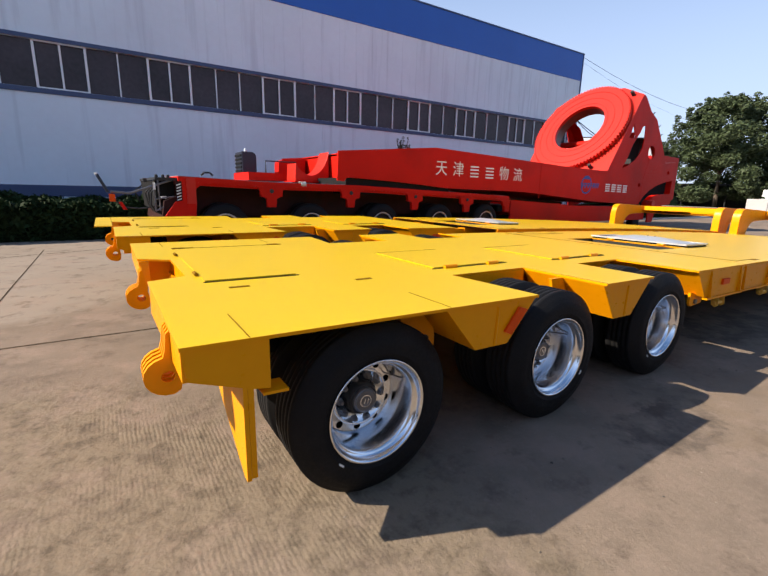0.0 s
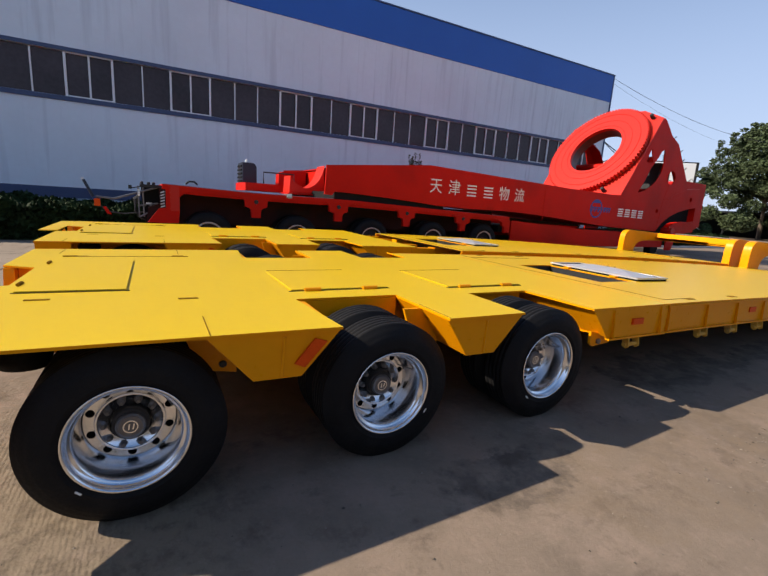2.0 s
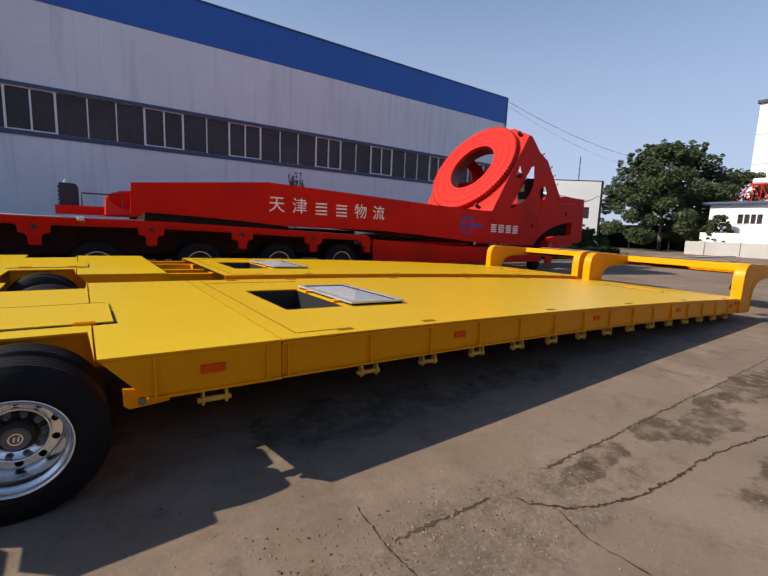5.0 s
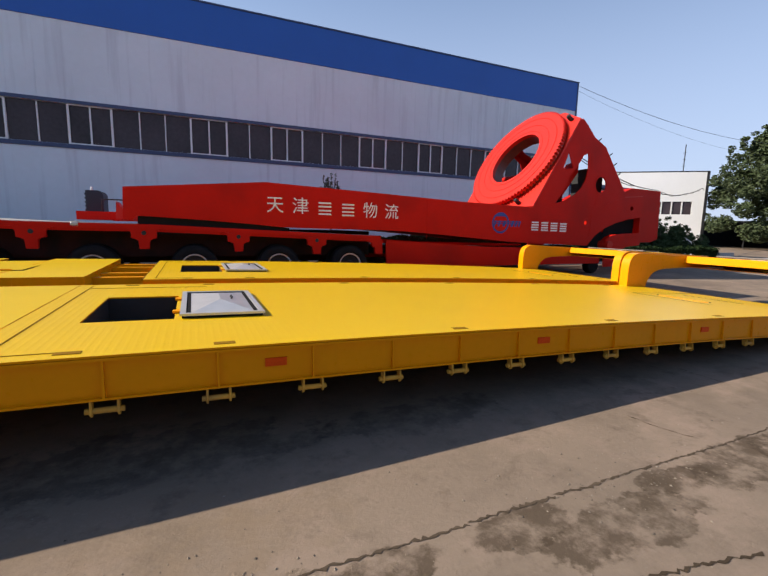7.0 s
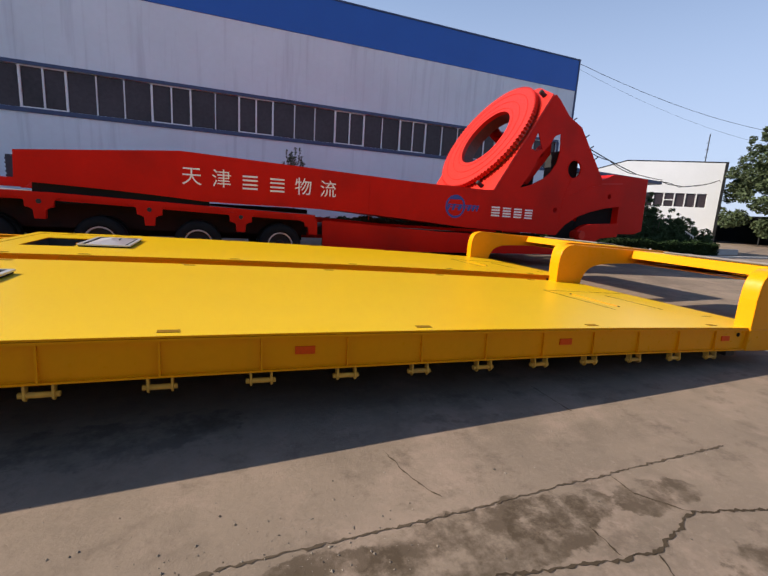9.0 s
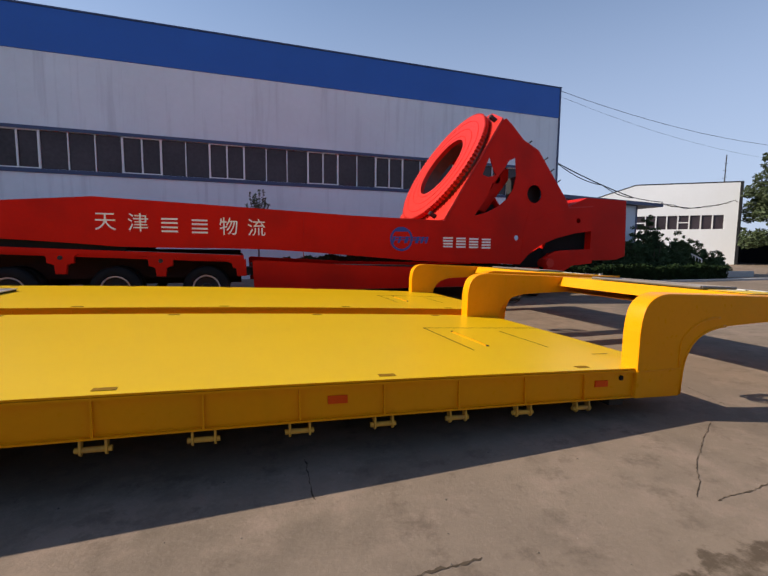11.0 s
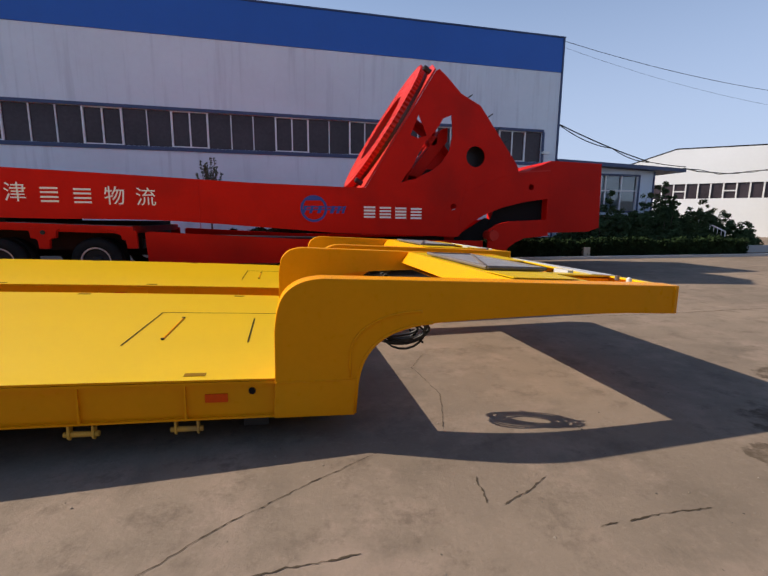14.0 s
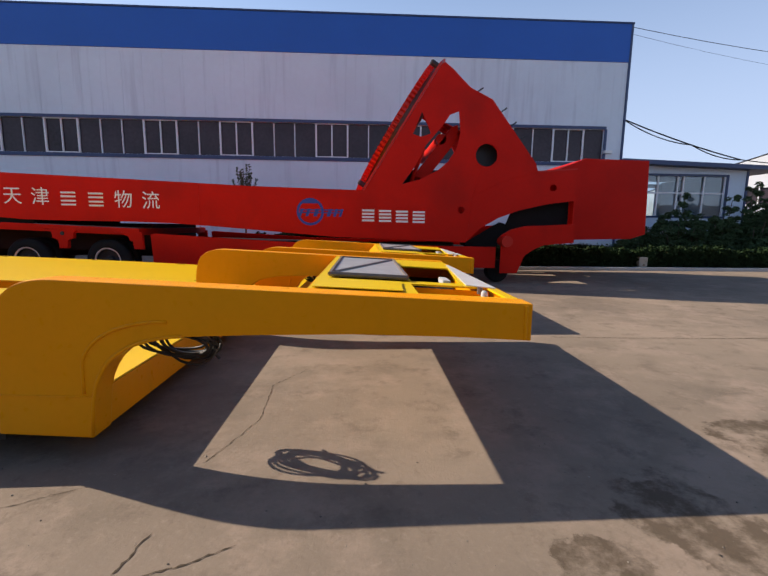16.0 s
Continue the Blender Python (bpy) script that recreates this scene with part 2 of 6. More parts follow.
    ht = n.new("ShaderNodeMath")
    ht.operation = "MULTIPLY_ADD"
    l.new(times(wave.outputs["Fac"], times(span(noise_tex(0.7), 0.46, 0.60, 0, 1), 0.40)), ht.inputs[0])
    l.new(rough, ht.inputs[1])
    l.new(noise_tex(26, 8, 0.7), ht.inputs[2])
    clod = n.new("ShaderNodeMath")
    clod.operation = "MULTIPLY_ADD"
    l.new(noise_tex(11, 6, 0.6), clod.inputs[0])
    l.new(times(rough, 3.6), clod.inputs[1])
    l.new(ht.outputs[0], clod.inputs[2])
    crumb = n.new("ShaderNodeMath")
    crumb.operation = "MULTIPLY_ADD"
    l.new(noise_tex(34, 7, 0.7), crumb.inputs[0])
    l.new(times(gravelly, 1.8), crumb.inputs[1])
    l.new(clod.outputs[0], crumb.inputs[2])
    bp = n.new("ShaderNodeBump")
    bp.inputs["Strength"].default_value, bp.inputs["Distance"].default_value = 0.36, 0.012
    l.new(crumb.outputs[0], bp.inputs["Height"])
    l.new(bp.outputs[0], b.inputs["Normal"])
    return m


CONCRETE = ground_material()
CRACK = paint("crack_soil", (0.060, 0.045, 0.031), 0.95, vary=0.3, scale=5, spec=0.03)


# ---- mesh helpers ----
def part(name, bm, material, parent=None, label="", warp=None, smooth=False):
    """Links a bmesh as one mesh object, under a thing or a part."""
    if warp:
        for v in bm.verts:
            v.co = warp(v.co)
    bmesh.ops.recalc_face_normals(bm, faces=bm.faces)
    me = bpy.data.meshes.new(name)
    bm.to_mesh(me)
    bm.free()
    if smooth:
        for p in me.polygons:
            p.use_smooth = True
    me.materials.append(material)
    ob = new(name, me)
    if parent:
        ob.parent = parent
    if label:
        tagged(ob, label)
    return ob


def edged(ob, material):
    """Paints the narrow edges of a plate in the sides' shade-toned colour."""
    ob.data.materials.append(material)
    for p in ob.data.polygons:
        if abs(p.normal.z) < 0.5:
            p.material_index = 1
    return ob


def thing(name, label, category, group="", at=(0, 0, 0)):
    ob = new(name)
    ob.empty_display_size = 0.2
    ob.location = at
    return tagged(ob, label, category, group)


def box(x0, x1, y0, y1, z0, z1, bm=None, bevel=0.0, nx=1):
    """A box, cut into nx pieces along x so that it can bend."""
    bm = bm or bmesh.new()
    rings = []
    for i in range(nx + 1):
        x = x0 + (x1 - x0) * i / nx
        rings.append([bm.verts.new(c) for c in ((x, y0, z0), (x, y1, z0), (x, y1, z1), (x, y0, z1))])
    faces = [bm.faces.new(rings[0]), bm.faces.new(rings[-1][::-1])]
    for a, c in zip(rings, rings[1:]):
        for k in range(4):
            faces.append(bm.faces.new((a[k], c[k], c[(k + 1) % 4], a[(k + 1) % 4])))
    if bevel:
        edges = [e for e in bm.edges if len(e.link_faces) == 2 and e.calc_face_angle(0) > 0.5]
        bmesh.ops.bevel(bm, geom=edges, offset=bevel, segments=2, affect="EDGES", profile=0.6)
    return bm


def slab(outline, z0, z1, holes=(), bm=None, plane="xy", bevel=0.0):
    """A plate with an outline and holes, extruded: plane xy from z0 to z1, or plane xz from y = z0 to z1."""
    bm = bm or bmesh.new()
    put = (lambda u, v: (u, v, z0)) if plane == "xy" else (lambda u, v: (u, z0, v)) if plane == "xz" else (lambda u, v: (z0, u, v))
    step = Vector((0, 0, z1 - z0)) if plane == "xy" else Vector((0, z1 - z0, 0)) if plane == "xz" else Vector((z1 - z0, 0, 0))
    edges = []
    for ring in (outline, *holes):
        vs = [bm.verts.new(put(*p)) for p in ring]
        edges += [bm.edges.new((vs[i], vs[(i + 1) % len(vs)])) for i in range(len(vs))]
    made = bmesh.ops.triangle_fill(bm, use_beauty=True, use_dissolve=False, edges=edges)
    faces = [f for f in made["geom"] if isinstance(f, bmesh.types.BMFace)]
    ext = bmesh.ops.extrude_face_region(bm, geom=faces, use_keep_orig=True)
    bmesh.ops.translate(bm, vec=step, verts=[v for v in ext["geom"] if isinstance(v, bmesh.types.BMVert)])
    if bevel:
        es = [e for e in bm.edges if len(e.link_faces) == 2 and e.calc_face_angle(0) > 0.6]
        bmesh.ops.bevel(bm, geom=es, offset=bevel, segments=2, affect="EDGES", profile=0.6)
    return bm


def circle(cx, cy, r, n=20):
    return [(cx + r * math.cos(2 * math.pi * i / n), cy + r * math.sin(2 * math.pi * i / n)) for i in range(n)]


def lathe(profile, centre, axis="y", n=40, bm=None, caps=False, loop=False):
    """Turns a profile of (radius, along) round an axis through the centre."""
    bm = bm or bmesh.new()
    rows = []
    for r, a in profile:
        row = []
        for i in range(n):
            c, s = math.cos(2 * math.pi * i / n), math.sin(2 * math.pi * i / n)
            p = {"y": (r * c, a, r * s), "x": (a, r * c, r * s), "z": (r * c, r * s, a)}[axis]
            row.append(bm.verts.new(Vector(centre) + Vector(p)))
        rows.append(row)
    for a, c in zip(rows, rows[1:]):
        for i in range(n):
            bm.faces.new((a[i], a[(i + 1) % n], c[(i + 1) % n], c[i]))
    if loop:
        a, c = rows[-1], rows[0]
        for i in range(n):
            bm.faces.new((a[i], a[(i + 1) % n], c[(i + 1) % n], c[i]))
    if caps:
        bm.faces.new(rows[0])
        bm.faces.new(rows[-1])
    bmesh.ops.remove_doubles(bm, verts=bm.verts, dist=1e-5)
    return bm


def rod(a, b, r, bm=None, n=8):
    """A round bar from a to b."""
    bm = bm or bmesh.new()
    a, b = Vector(a), Vector(b)
    q = (b - a).to_track_quat("Z", "Y")
    rings = []
    for p in (a, b):
        rings.append([bm.verts.new(p + q @ Vector((r * math.cos(2 * math.pi * i / n), r * math.sin(2 * math.pi * i / n), 0))) for i in range(n)])
    for i in range(n):
        bm.faces.new((rings[0][i], rings[0][(i + 1) % n], rings[1][(i + 1) % n], rings[1][i]))
    bm.faces.new(rings[0])
    bm.faces.new(rings[1])
    return bm


def tube(points, r, bm=None, n=6):
    """A bent round bar swept through the points as one skin."""
    bm = bm or bmesh.new()
    pts = [Vector(p) for p in points]
    side = None
    rings = []
    for i, p in enumerate(pts):
        d = (pts[min(i + 1, len(pts) - 1)] - pts[max(i - 1, 0)]).normalized()
        if side is None:
            side = d.orthogonal().normalized()
        side = (side - d * side.dot(d)).normalized()
        up = d.cross(side)
        rings.append([bm.verts.new(p + r * (side * math.cos(2 * math.pi * k / n) + up * math.sin(2 * math.pi * k / n))) for k in range(n)])
    for a, c in zip(rings, rings[1:]):
        for k in range(n):
            bm.faces.new((a[k], a[(k + 1) % n], c[(k + 1) % n], c[k]))
    bm.faces.new(rings[0])
    bm.faces.new(rings[-1])
    return bm


def rounded(points, steps=5):
    """A smooth line through the points."""
    out = []
    for i in range(len(points) - 1):
        p = [Vector((*points[max(0, min(len(points) - 1, i + k))], 0)) for k in (-1, 0, 1, 2)]
        for j in range(steps):
            t = j / steps
            q = 0.5 * (2 * p[1] + (p[2] - p[0]) * t + (2 * p[0] - 5 * p[1] + 4 * p[2] - p[3]) * t * t + (3 * p[1] - p[0] - 3 * p[2] + p[3]) * t ** 3)
            out.append((q.x, q.y))
    return out + [tuple(points[-1])]


# ---- ground ----
def ground():
    bm = bmesh.new()
    bmesh.ops.create_grid(bm, x_segments=2, y_segments=2, size=900)
    return tagged(part("ground", bm, CONCRETE), "worn pale concrete yard with grit and stains", "ground", kind="structure")


ground()


def ragged(points, width, seed, name, material, label, category, z=0.003, rough=0.007, even=False):
    """A thin, uneven line on the ground: a crack or an open joint."""
    rnd = random.Random(seed)
    pts = []
    for (x0, y0), (x1, y1) in zip(points, points[1:]):
        n = max(2, int(math.hypot(x1 - x0, y1 - y0) / 0.022))
        wob = 0.0
        for i in range(n):
            wob = wob * 0.8 + rnd.uniform(-1, 1) * rough * (1 if 0 < i else 0)
            f, g = i / n, wob * math.sin(math.pi * i / n)
            d = math.hypot(x1 - x0, y1 - y0)
            pts.append((x0 + (x1 - x0) * f - (y1 - y0) / d * g, y0 + (y1 - y0) * f + (x1 - x0) / d * g))
    pts.append(points[-1])
    bm = bmesh.new()
    rows = []
    for i, (x, y) in enumerate(pts):
        a, b = pts[max(0, i - 1)], pts[min(len(pts) - 1, i + 1)]
        d = Vector((b[0] - a[0], b[1] - a[1])).normalized()
        j = rnd.uniform(-0.5, 0.5) * width * (0.2 if even else 0.4)
        w = width * (rnd.uniform(0.5, 0.9) if even else rnd.choice((0.12, 0.2, 0.3, 0.4, 0.6))) * (0.25 if i in (0, len(pts) - 1) else 1)
        rows.append([bm.verts.new((x - d.y * (j + s * w / 2), y + d.x * (j + s * w / 2), z)) for s in (-1, 1)])
    for a, b in zip(rows, rows[1:]):
        bm.faces.new((a[0], b[0], b[1], a[1]))
    return tagged(part(name, bm, material), label, category, kind="structure")


# ---- yellow trailers ----
def bend(x):
    """How far the long bed droops towards its front."""
    d = max(0.0, x - 3.5)
    if d <= 10.4:
        return -(0.010 * d + 0.0021 * d * d)
    return -0.3311 - 0.0537 * (d - 10.4)


def fit_to_view(p):
    """Fits the view by scaling about the camera: higher, narrower tail, slightly lower front."""
    k = 0.148 - 0.033 * p.x if p.x < 3.7 else max(-0.012, 0.026 - 0.0077 * (p.x - 3.7))
    return Vector((p.x - k * min(1.48, 0.15 + 0.36 * p.x), p.y - k * (p.y + min(1.45, 0.25 + 0.24 * p.x)), p.z + k * (min(1.53, 1.43 + 0.026 * p.x) - p.z)))


def bed_warp(offset):
    def warp(p):
        near, far = 1.36 - 0.004 * (p.x - 3.7), 4.58 - 0.013 * (p.x - 3.7)
        return fit_to_view(Vector((p.x, near + (p.y - 1.4) / 3.2 * (far - near), p.z + bend(p.x))) + offset)
    return warp


def rear_warp(offset):
    def warp(p):
        return fit_to_view(Vector((p.x, p.y - 0.027 * (p.x - 3.7), p.z)) + offset)
    return warp


DECK = 0.81


HUB_STEEL = paint("dull_steel", (0.17, 0.17, 0.18), 0.42, metal=0.7, vary=0.2, scale=20)


def wheel(parent, x, y, side):
    """A twin wheel: two tyres, a deep polished rim with ten holes, hub, cap and nuts. side -1 faces y down."""
    s = side
    R, W = 0.416, 0.235
    c = (x, y, 0.411)
    prof = [(0.245, 0.0), (0.258, -0.010), (0.275, -0.016), (0.278, -0.0185), (0.283, -0.0165), (0.31, -0.019), (0.352, -0.014), (0.356, -0.010), (0.372, -0.004), (0.392, 0.010), (0.408, 0.024)]
    for k in range(5):
        a = 0.026 + k * (W - 0.052) / 5
        b = a + (W - 0.052) / 5 - 0.011
        prof += [(R, a + 0.002), (R, b), (R - 0.014, b + 0.002), (R - 0.014, b + 0.009)]
    prof[-2:] = []
    prof += [(0.408, W - 0.024), (0.392, W - 0.010), (0.36, W + 0.01), (0.30, W + 0.018), (0.245, W)]
    w = thing_child("wheel", parent, c)
    o = Vector((0, 0, 0))

    def flip(bm):
        for v in bm.verts:
            v.co.y *= -s
        return bm
    part("tyre", flip(lathe(prof, o, n=64)), RUBBER, w, "black rubber tyre with grooved tread", smooth=True)
    part("tyre", flip(lathe([(r, a + 0.285) for r, a in prof], o, n=64)), RUBBER, w, smooth=True)
    rim = [(0.243, 0.0), (0.250, -0.008), (0.254, -0.013), (0.250, -0.018), (0.242, -0.014), (0.238, -0.002), (0.232, 0.016), (0.224, 0.022), (0.219, 0.024), (0.214, 0.034), (0.209, 0.05), (0.204, 0.165), (0.200, 0.186), (0.190, 0.196)]
    part("rim", flip(lathe(rim + [(0.192, 0.206), (0.24, 0.235)], o, n=64)), ALLOY, w, "polished aluminium rim", smooth=True)
    holes = [circle(0.1705 * math.cos(k * math.pi / 5 + 0.3), 0.1705 * math.sin(k * math.pi / 5 + 0.3), 0.0190, 14) for k in range(10)]
    part("wheel_disc", flip(slab(circle(0, 0, 0.193, 64), 0.190, 0.204, holes, plane="xz")), ALLOY, w, "polished disc with round holes")
    part("backing", flip(lathe([(0.0, 0.226), (0.2, 0.226)], o, n=24)), BLACK, w)
    part("nut_flange", flip(lathe([(0.149, 0.192), (0.149, 0.166), (0.146, 0.157), (0.140, 0.154), (0.134, 0.157), (0.131, 0.165), (0.091, 0.165), (0.085, 0.172), (0.084, 0.192)], o, n=48)), ALLOY, w, "polished nut flange", smooth=True)
    part("hub", flip(lathe([(0.084, 0.190), (0.080, 0.142), (0.074, 0.132), (0.060, 0.130), (0.0, 0.130)], o, n=32)), DARK_STEEL, w, "dark hub")
    part("hub_cap", flip(lathe([(0.063, 0.131), (0.062, 0.112), (0.056, 0.106), (0.050, 0.110), (0.0, 0.110)], o, n=28)), HUB_STEEL, w, "dull steel hub cap")
    part("cap_mark", flip(slab(circle(0, 0, 0.032, 20), 0.1075, 0.1095, [circle(0, 0, 0.026, 20)], plane="xz")), ALLOY, w)
    for dx in (-0.012, 0.006):
        part("cap_mark", flip(slab([(dx, -0.014), (dx + 0.007, -0.014), (dx + 0.012, 0.014), (dx + 0.005, 0.014)], 0.1075, 0.1095, plane="xz")), ALLOY, w)
    for k in range(10):
        a = k * math.pi / 5
        p = Vector((0.111 * math.cos(a), 0, 0.111 * math.sin(a)))
        part("wheel_nut", flip(lathe([(0.019, 0.166), (0.018, 0.160), (0.014, 0.158), (0.0135, 0.145), (0.008, 0.138), (0.0, 0.138)], p, n=6)), HUB_STEEL, w)
    part("valve", flip(rod((0.150, 0.19, 0.085), (0.176, 0.06, 0.100), 0.004, n=6)), HUB_STEEL, w)
    a = -1.45 + 0.9 * math.sin(7 * x)
    q = [(r * math.cos(a + d), r * math.sin(a + d)) for r, d in ((0.278, -0.05), (0.278, 0.05), (0.286, 0.05), (0.286, -0.05))]
    part("chalk_mark", flip(slab(q, -0.0215, -0.0175, plane="xz")), WHITE, w, "white chalk mark on the sidewall")
    return w


def thing_child(name, parent, at):
    ob = new(name)
    ob.parent = parent
    ob.location = at
    ob.empty_display_size = 0.1
    return ob


def trailer(rear_offset, bed_offset, label):
    rear_offset, bed_offset = Vector(rear_offset), Vector(bed_offset)
    top = thing("lowbed_trailer", label, "trailer", "yellow lowbed trailers")
    R, B = rear_warp(rear_offset), bed_warp(bed_offset)

    # rear bogie deck with notches for the tyres
    n, f = 1.40, 4.80
    ni, fi = 2.10, 4.12
    outline = [(-0.105, n), (1.72, n), (1.66, ni), (2.41, ni), (2.41, n), (3.04, n), (3.05, ni - 0.06), (3.69, ni - 0.06), (3.71, n - 0.02),
               (3.71, f - 0.12), (3.69, fi), (3.05, fi), (3.04, f), (2.41, f), (2.41, fi), (1.66, fi), (1.72, f), (-0.105, f),
               (-0.105, 3.70), (0.10, 3.56), (0.10, 2.82), (-0.105, 2.72)]
    edged(part("rear_deck", slab(outline, DECK - 0.016, DECK), LIT_DECK_PAINT, top, "flat yellow deck plate over the axles", warp=R), YELLOW)
    # raised cover flaps with their gaps
    for k, (x0, x1, y0, y1) in enumerate(((0.17, 0.71, 2.56, 3.92), (1.70, 2.46, 2.36, 3.20), (3.02, 3.84, 2.28, 3.10))):
        part("cover_plate", box(x0, x1, y0, y1, DECK + 0.003, DECK + 0.010, bevel=0.002), LIT_DECK_PAINT, top, warp=R)
        part("cover_gap", box(x0 - 0.01 if k == 0 else x0 - 0.02, x1 + 0.02, y0 - 0.020, y0 - 0.003, DECK - 0.03, DECK + 0.0025), BLACK, top, "dark open slot", warp=R)
        if k:
            part("cover_gap", box(x1 + 0.003, x1 + 0.014, y0, y0 + 0.55 * (y1 - y0), DECK - 0.01, DECK + 0.0035), BLACK, top, warp=R)
        part("cover_gap", box(x0 + 0.02, x1 + (0.45 if k == 0 else -0.02), y1 + (0.30 if k == 0 else 0.06), y1 + (0.312 if k == 0 else 0.07), DECK - 0.01, DECK + 0.002), POCKET, top, "thin slit", warp=R)
        if k == 0:
            for hx in (x0 + 0.06, x1 + 0.36):
                part("hinge_leaf", box(hx - 0.05, hx + 0.05, y1 + 0.285, y1 + 0.325, DECK + 0.001, DECK + 0.008, bevel=0.002), POCKET, top, warp=R)
            for hy in (y0 + 0.25, y1 - 0.15):
                part("hinge", rod((x0 - 0.015, hy - 0.05, DECK + 0.014), (x0 - 0.015, hy + 0.04, DECK + 0.012), 0.012, n=10), POCKET, top, warp=R)
        else:
            for hx in (x0 + 0.2 * (x1 - x0), x0 + 0.8 * (x1 - x0)):
                part("hinge", rod((hx - 0.06, y0 - 0.016, DECK + 0.008), (hx + 0.06, y0 - 0.016, DECK + 0.008), 0.018, n=10), YELLOW, top, warp=R)
    for hx, hy in ((0.31, 2.34), (1.04, 2.24), (0.30, 4.24), (1.10, 4.22)):
        part("lifting_slot", box(hx - 0.055, hx + 0.055, hy - 0.014, hy + 0.014, DECK + 0.001, DECK + 0.004), POCKET, top, warp=R)
    # folded wells round the tyres
    for x0, x1 in ((1.66, 2.41), (3.05, 3.69)):
        for y in (ni, fi):
            part("wheel_well", box(x0, x1, y - 0.006 if y == ni else y - 0.014, y + 0.014 if y == ni else y + 0.006, 0.48, DECK - 0.017), YELLOW, top, warp=R)
    # tapered mudguard boxes between the wheels
    for x0, x1, b0, b1, z in ((1.06, 1.72, 1.27, 1.51, 0.535), (2.41, 3.04, 2.58, 2.81, 0.535)):
        for y0, y1 in ((n + 0.02, n + 0.7), (f - 0.7, f - 0.02)):
            prof = [(x0, DECK - 0.018), (x1, DECK - 0.018), (b1, z), (b0, z)]
            part("mudguard_box", slab(prof, y0, y1, plane="xz", bevel=0.004), YELLOW, top, "tapered folded steel box", warp=R)
            ym = y0 if y0 < 3 else y1
            part("weld_rib", rod(((b0 + b1) / 2 + 0.02, ym, z + 0.01), ((b0 + b1) / 2 + 0.03, ym, DECK - 0.04), 0.009, n=6), YELLOW, top, warp=R)
    refl = slab([(1.574, 0.752), (1.638, 0.732), (1.522, 0.592), (1.470, 0.616)], n + 0.002, n + 0.018, plane="xz")
    part("side_reflector", refl, REFLECTOR, top, "orange reflector plate", warp=R)
    for y0, dx in ((n + 0.34, 0), (f - 0.36, 0), (n + 0.34, 1.32), (f - 0.36, 1.32)):
        part("bracket_plate", slab([(0.96 + dx, DECK - 0.018), (1.20 + dx, DECK - 0.018), (1.24 + dx, 0.54), (1.24 + dx, 0.47), (1.06 + dx, 0.50)], y0, y0 + 0.025, plane="xz"), YELLOW, top, "hanging bolted bracket", warp=R)
        part("bolt", lathe([(0.020, 0.0), (0.020, -0.014), (0.0, -0.016)], (1.17 + dx, y0 if y0 < 3 else y0 + 0.04, 0.53), n=10), DARK_STEEL, top, warp=R)
    for x in (0.13, 1.08, 2.42):
        for y0, y1 in ((n + 0.01, n + 0.38), (f - 0.38, f - 0.01)):
            part("plate_seam", box(x - 0.0025, x + 0.0025, y0, y1, DECK + 0.0005, DECK + 0.002), POCKET, top, warp=R)
    # cross members and axle beams underneath
    for x in (0.69, 2.0, 3.31):
        part("axle_beam", box(x - 0.07, x + 0.07, n + 0.5, f - 0.5, 0.34, 0.47, bevel=0.01), DARK_STEEL, top, "dark axle beam", warp=R)
    for y in (2.25, 3.75):
        part("chassis_rail", box(-0.03, 4.72, y, y + 0.16, 0.50, DECK - 0.018, bevel=0.006), YELLOW, top, "welded chassis rail", warp=R)
    # rear beam, hanging plates and coupling lugs
    part("tail_beam", slab([(n + 0.01, DECK - 0.02), (2.70, DECK - 0.02), (2.74, 0.60), (n + 0.02, 0.66)], -0.100, -0.035, plane="yz"), YELLOW, top, "rear cross plate", warp=R)
    part("tail_beam", slab([(3.66, DECK - 0.02), (f - 0.01, DECK - 0.02), (f - 0.02, 0.66), (3.62, 0.60)], -0.100, -0.035, plane="yz"), YELLOW, top, "rear cross plate", warp=R)
    # Widened to block stray sunlight that falls through the rear notch.
    part("tail_beam", box(0.12, 0.14, 2.55, 3.80, 0.52, DECK - 0.02), YELLOW, top, warp=R)
    for y0, y1 in ((n + 0.01, n + 0.03), (f - 0.03, f - 0.01)):
        part("corner_plate", slab([(-0.100, DECK - 0.018), (0.20, DECK - 0.018), (0.20, 0.575), (0.13, 0.585), (-0.085, 0.665)], y0, y1, plane="xz"), YELLOW, top, "folded corner plate", warp=R)
        ys = y0 if y0 < 3 else y1
        # Flap run far inwards and upwards to block stray sunlight under the deck.
        part("mudflap_plate", slab([(ys, 0.68), (ys + (1.30 if y0 < 3 else -1.30), 0.68), (ys + (1.30 if y0 < 3 else -1.30), 0.45), (ys + (0.60 if y0 < 3 else -0.60), 0.46), (ys + (0.05 if y0 < 3 else -0.05), 0.16), (ys, 0.16)], 0.095, 0.112, plane="yz"), YELLOW, top, "hanging yellow steel flap", warp=R)
        part("flap_edge", box(0.113, 0.135, min(ys, ys + 0.02), max(ys, ys + 0.02), 0.17, 0.60), YELLOW, top, warp=R)
        part("shelf_plate", box(0.17, 0.27, ys if y0 < 3 else ys - 0.12, ys + 0.12 if y0 < 3 else ys, 0.545, 0.558), YELLOW, top, warp=R)
    for y in (1.72, 3.30):
        for k in range(4):
            yy = y + k * 0.045
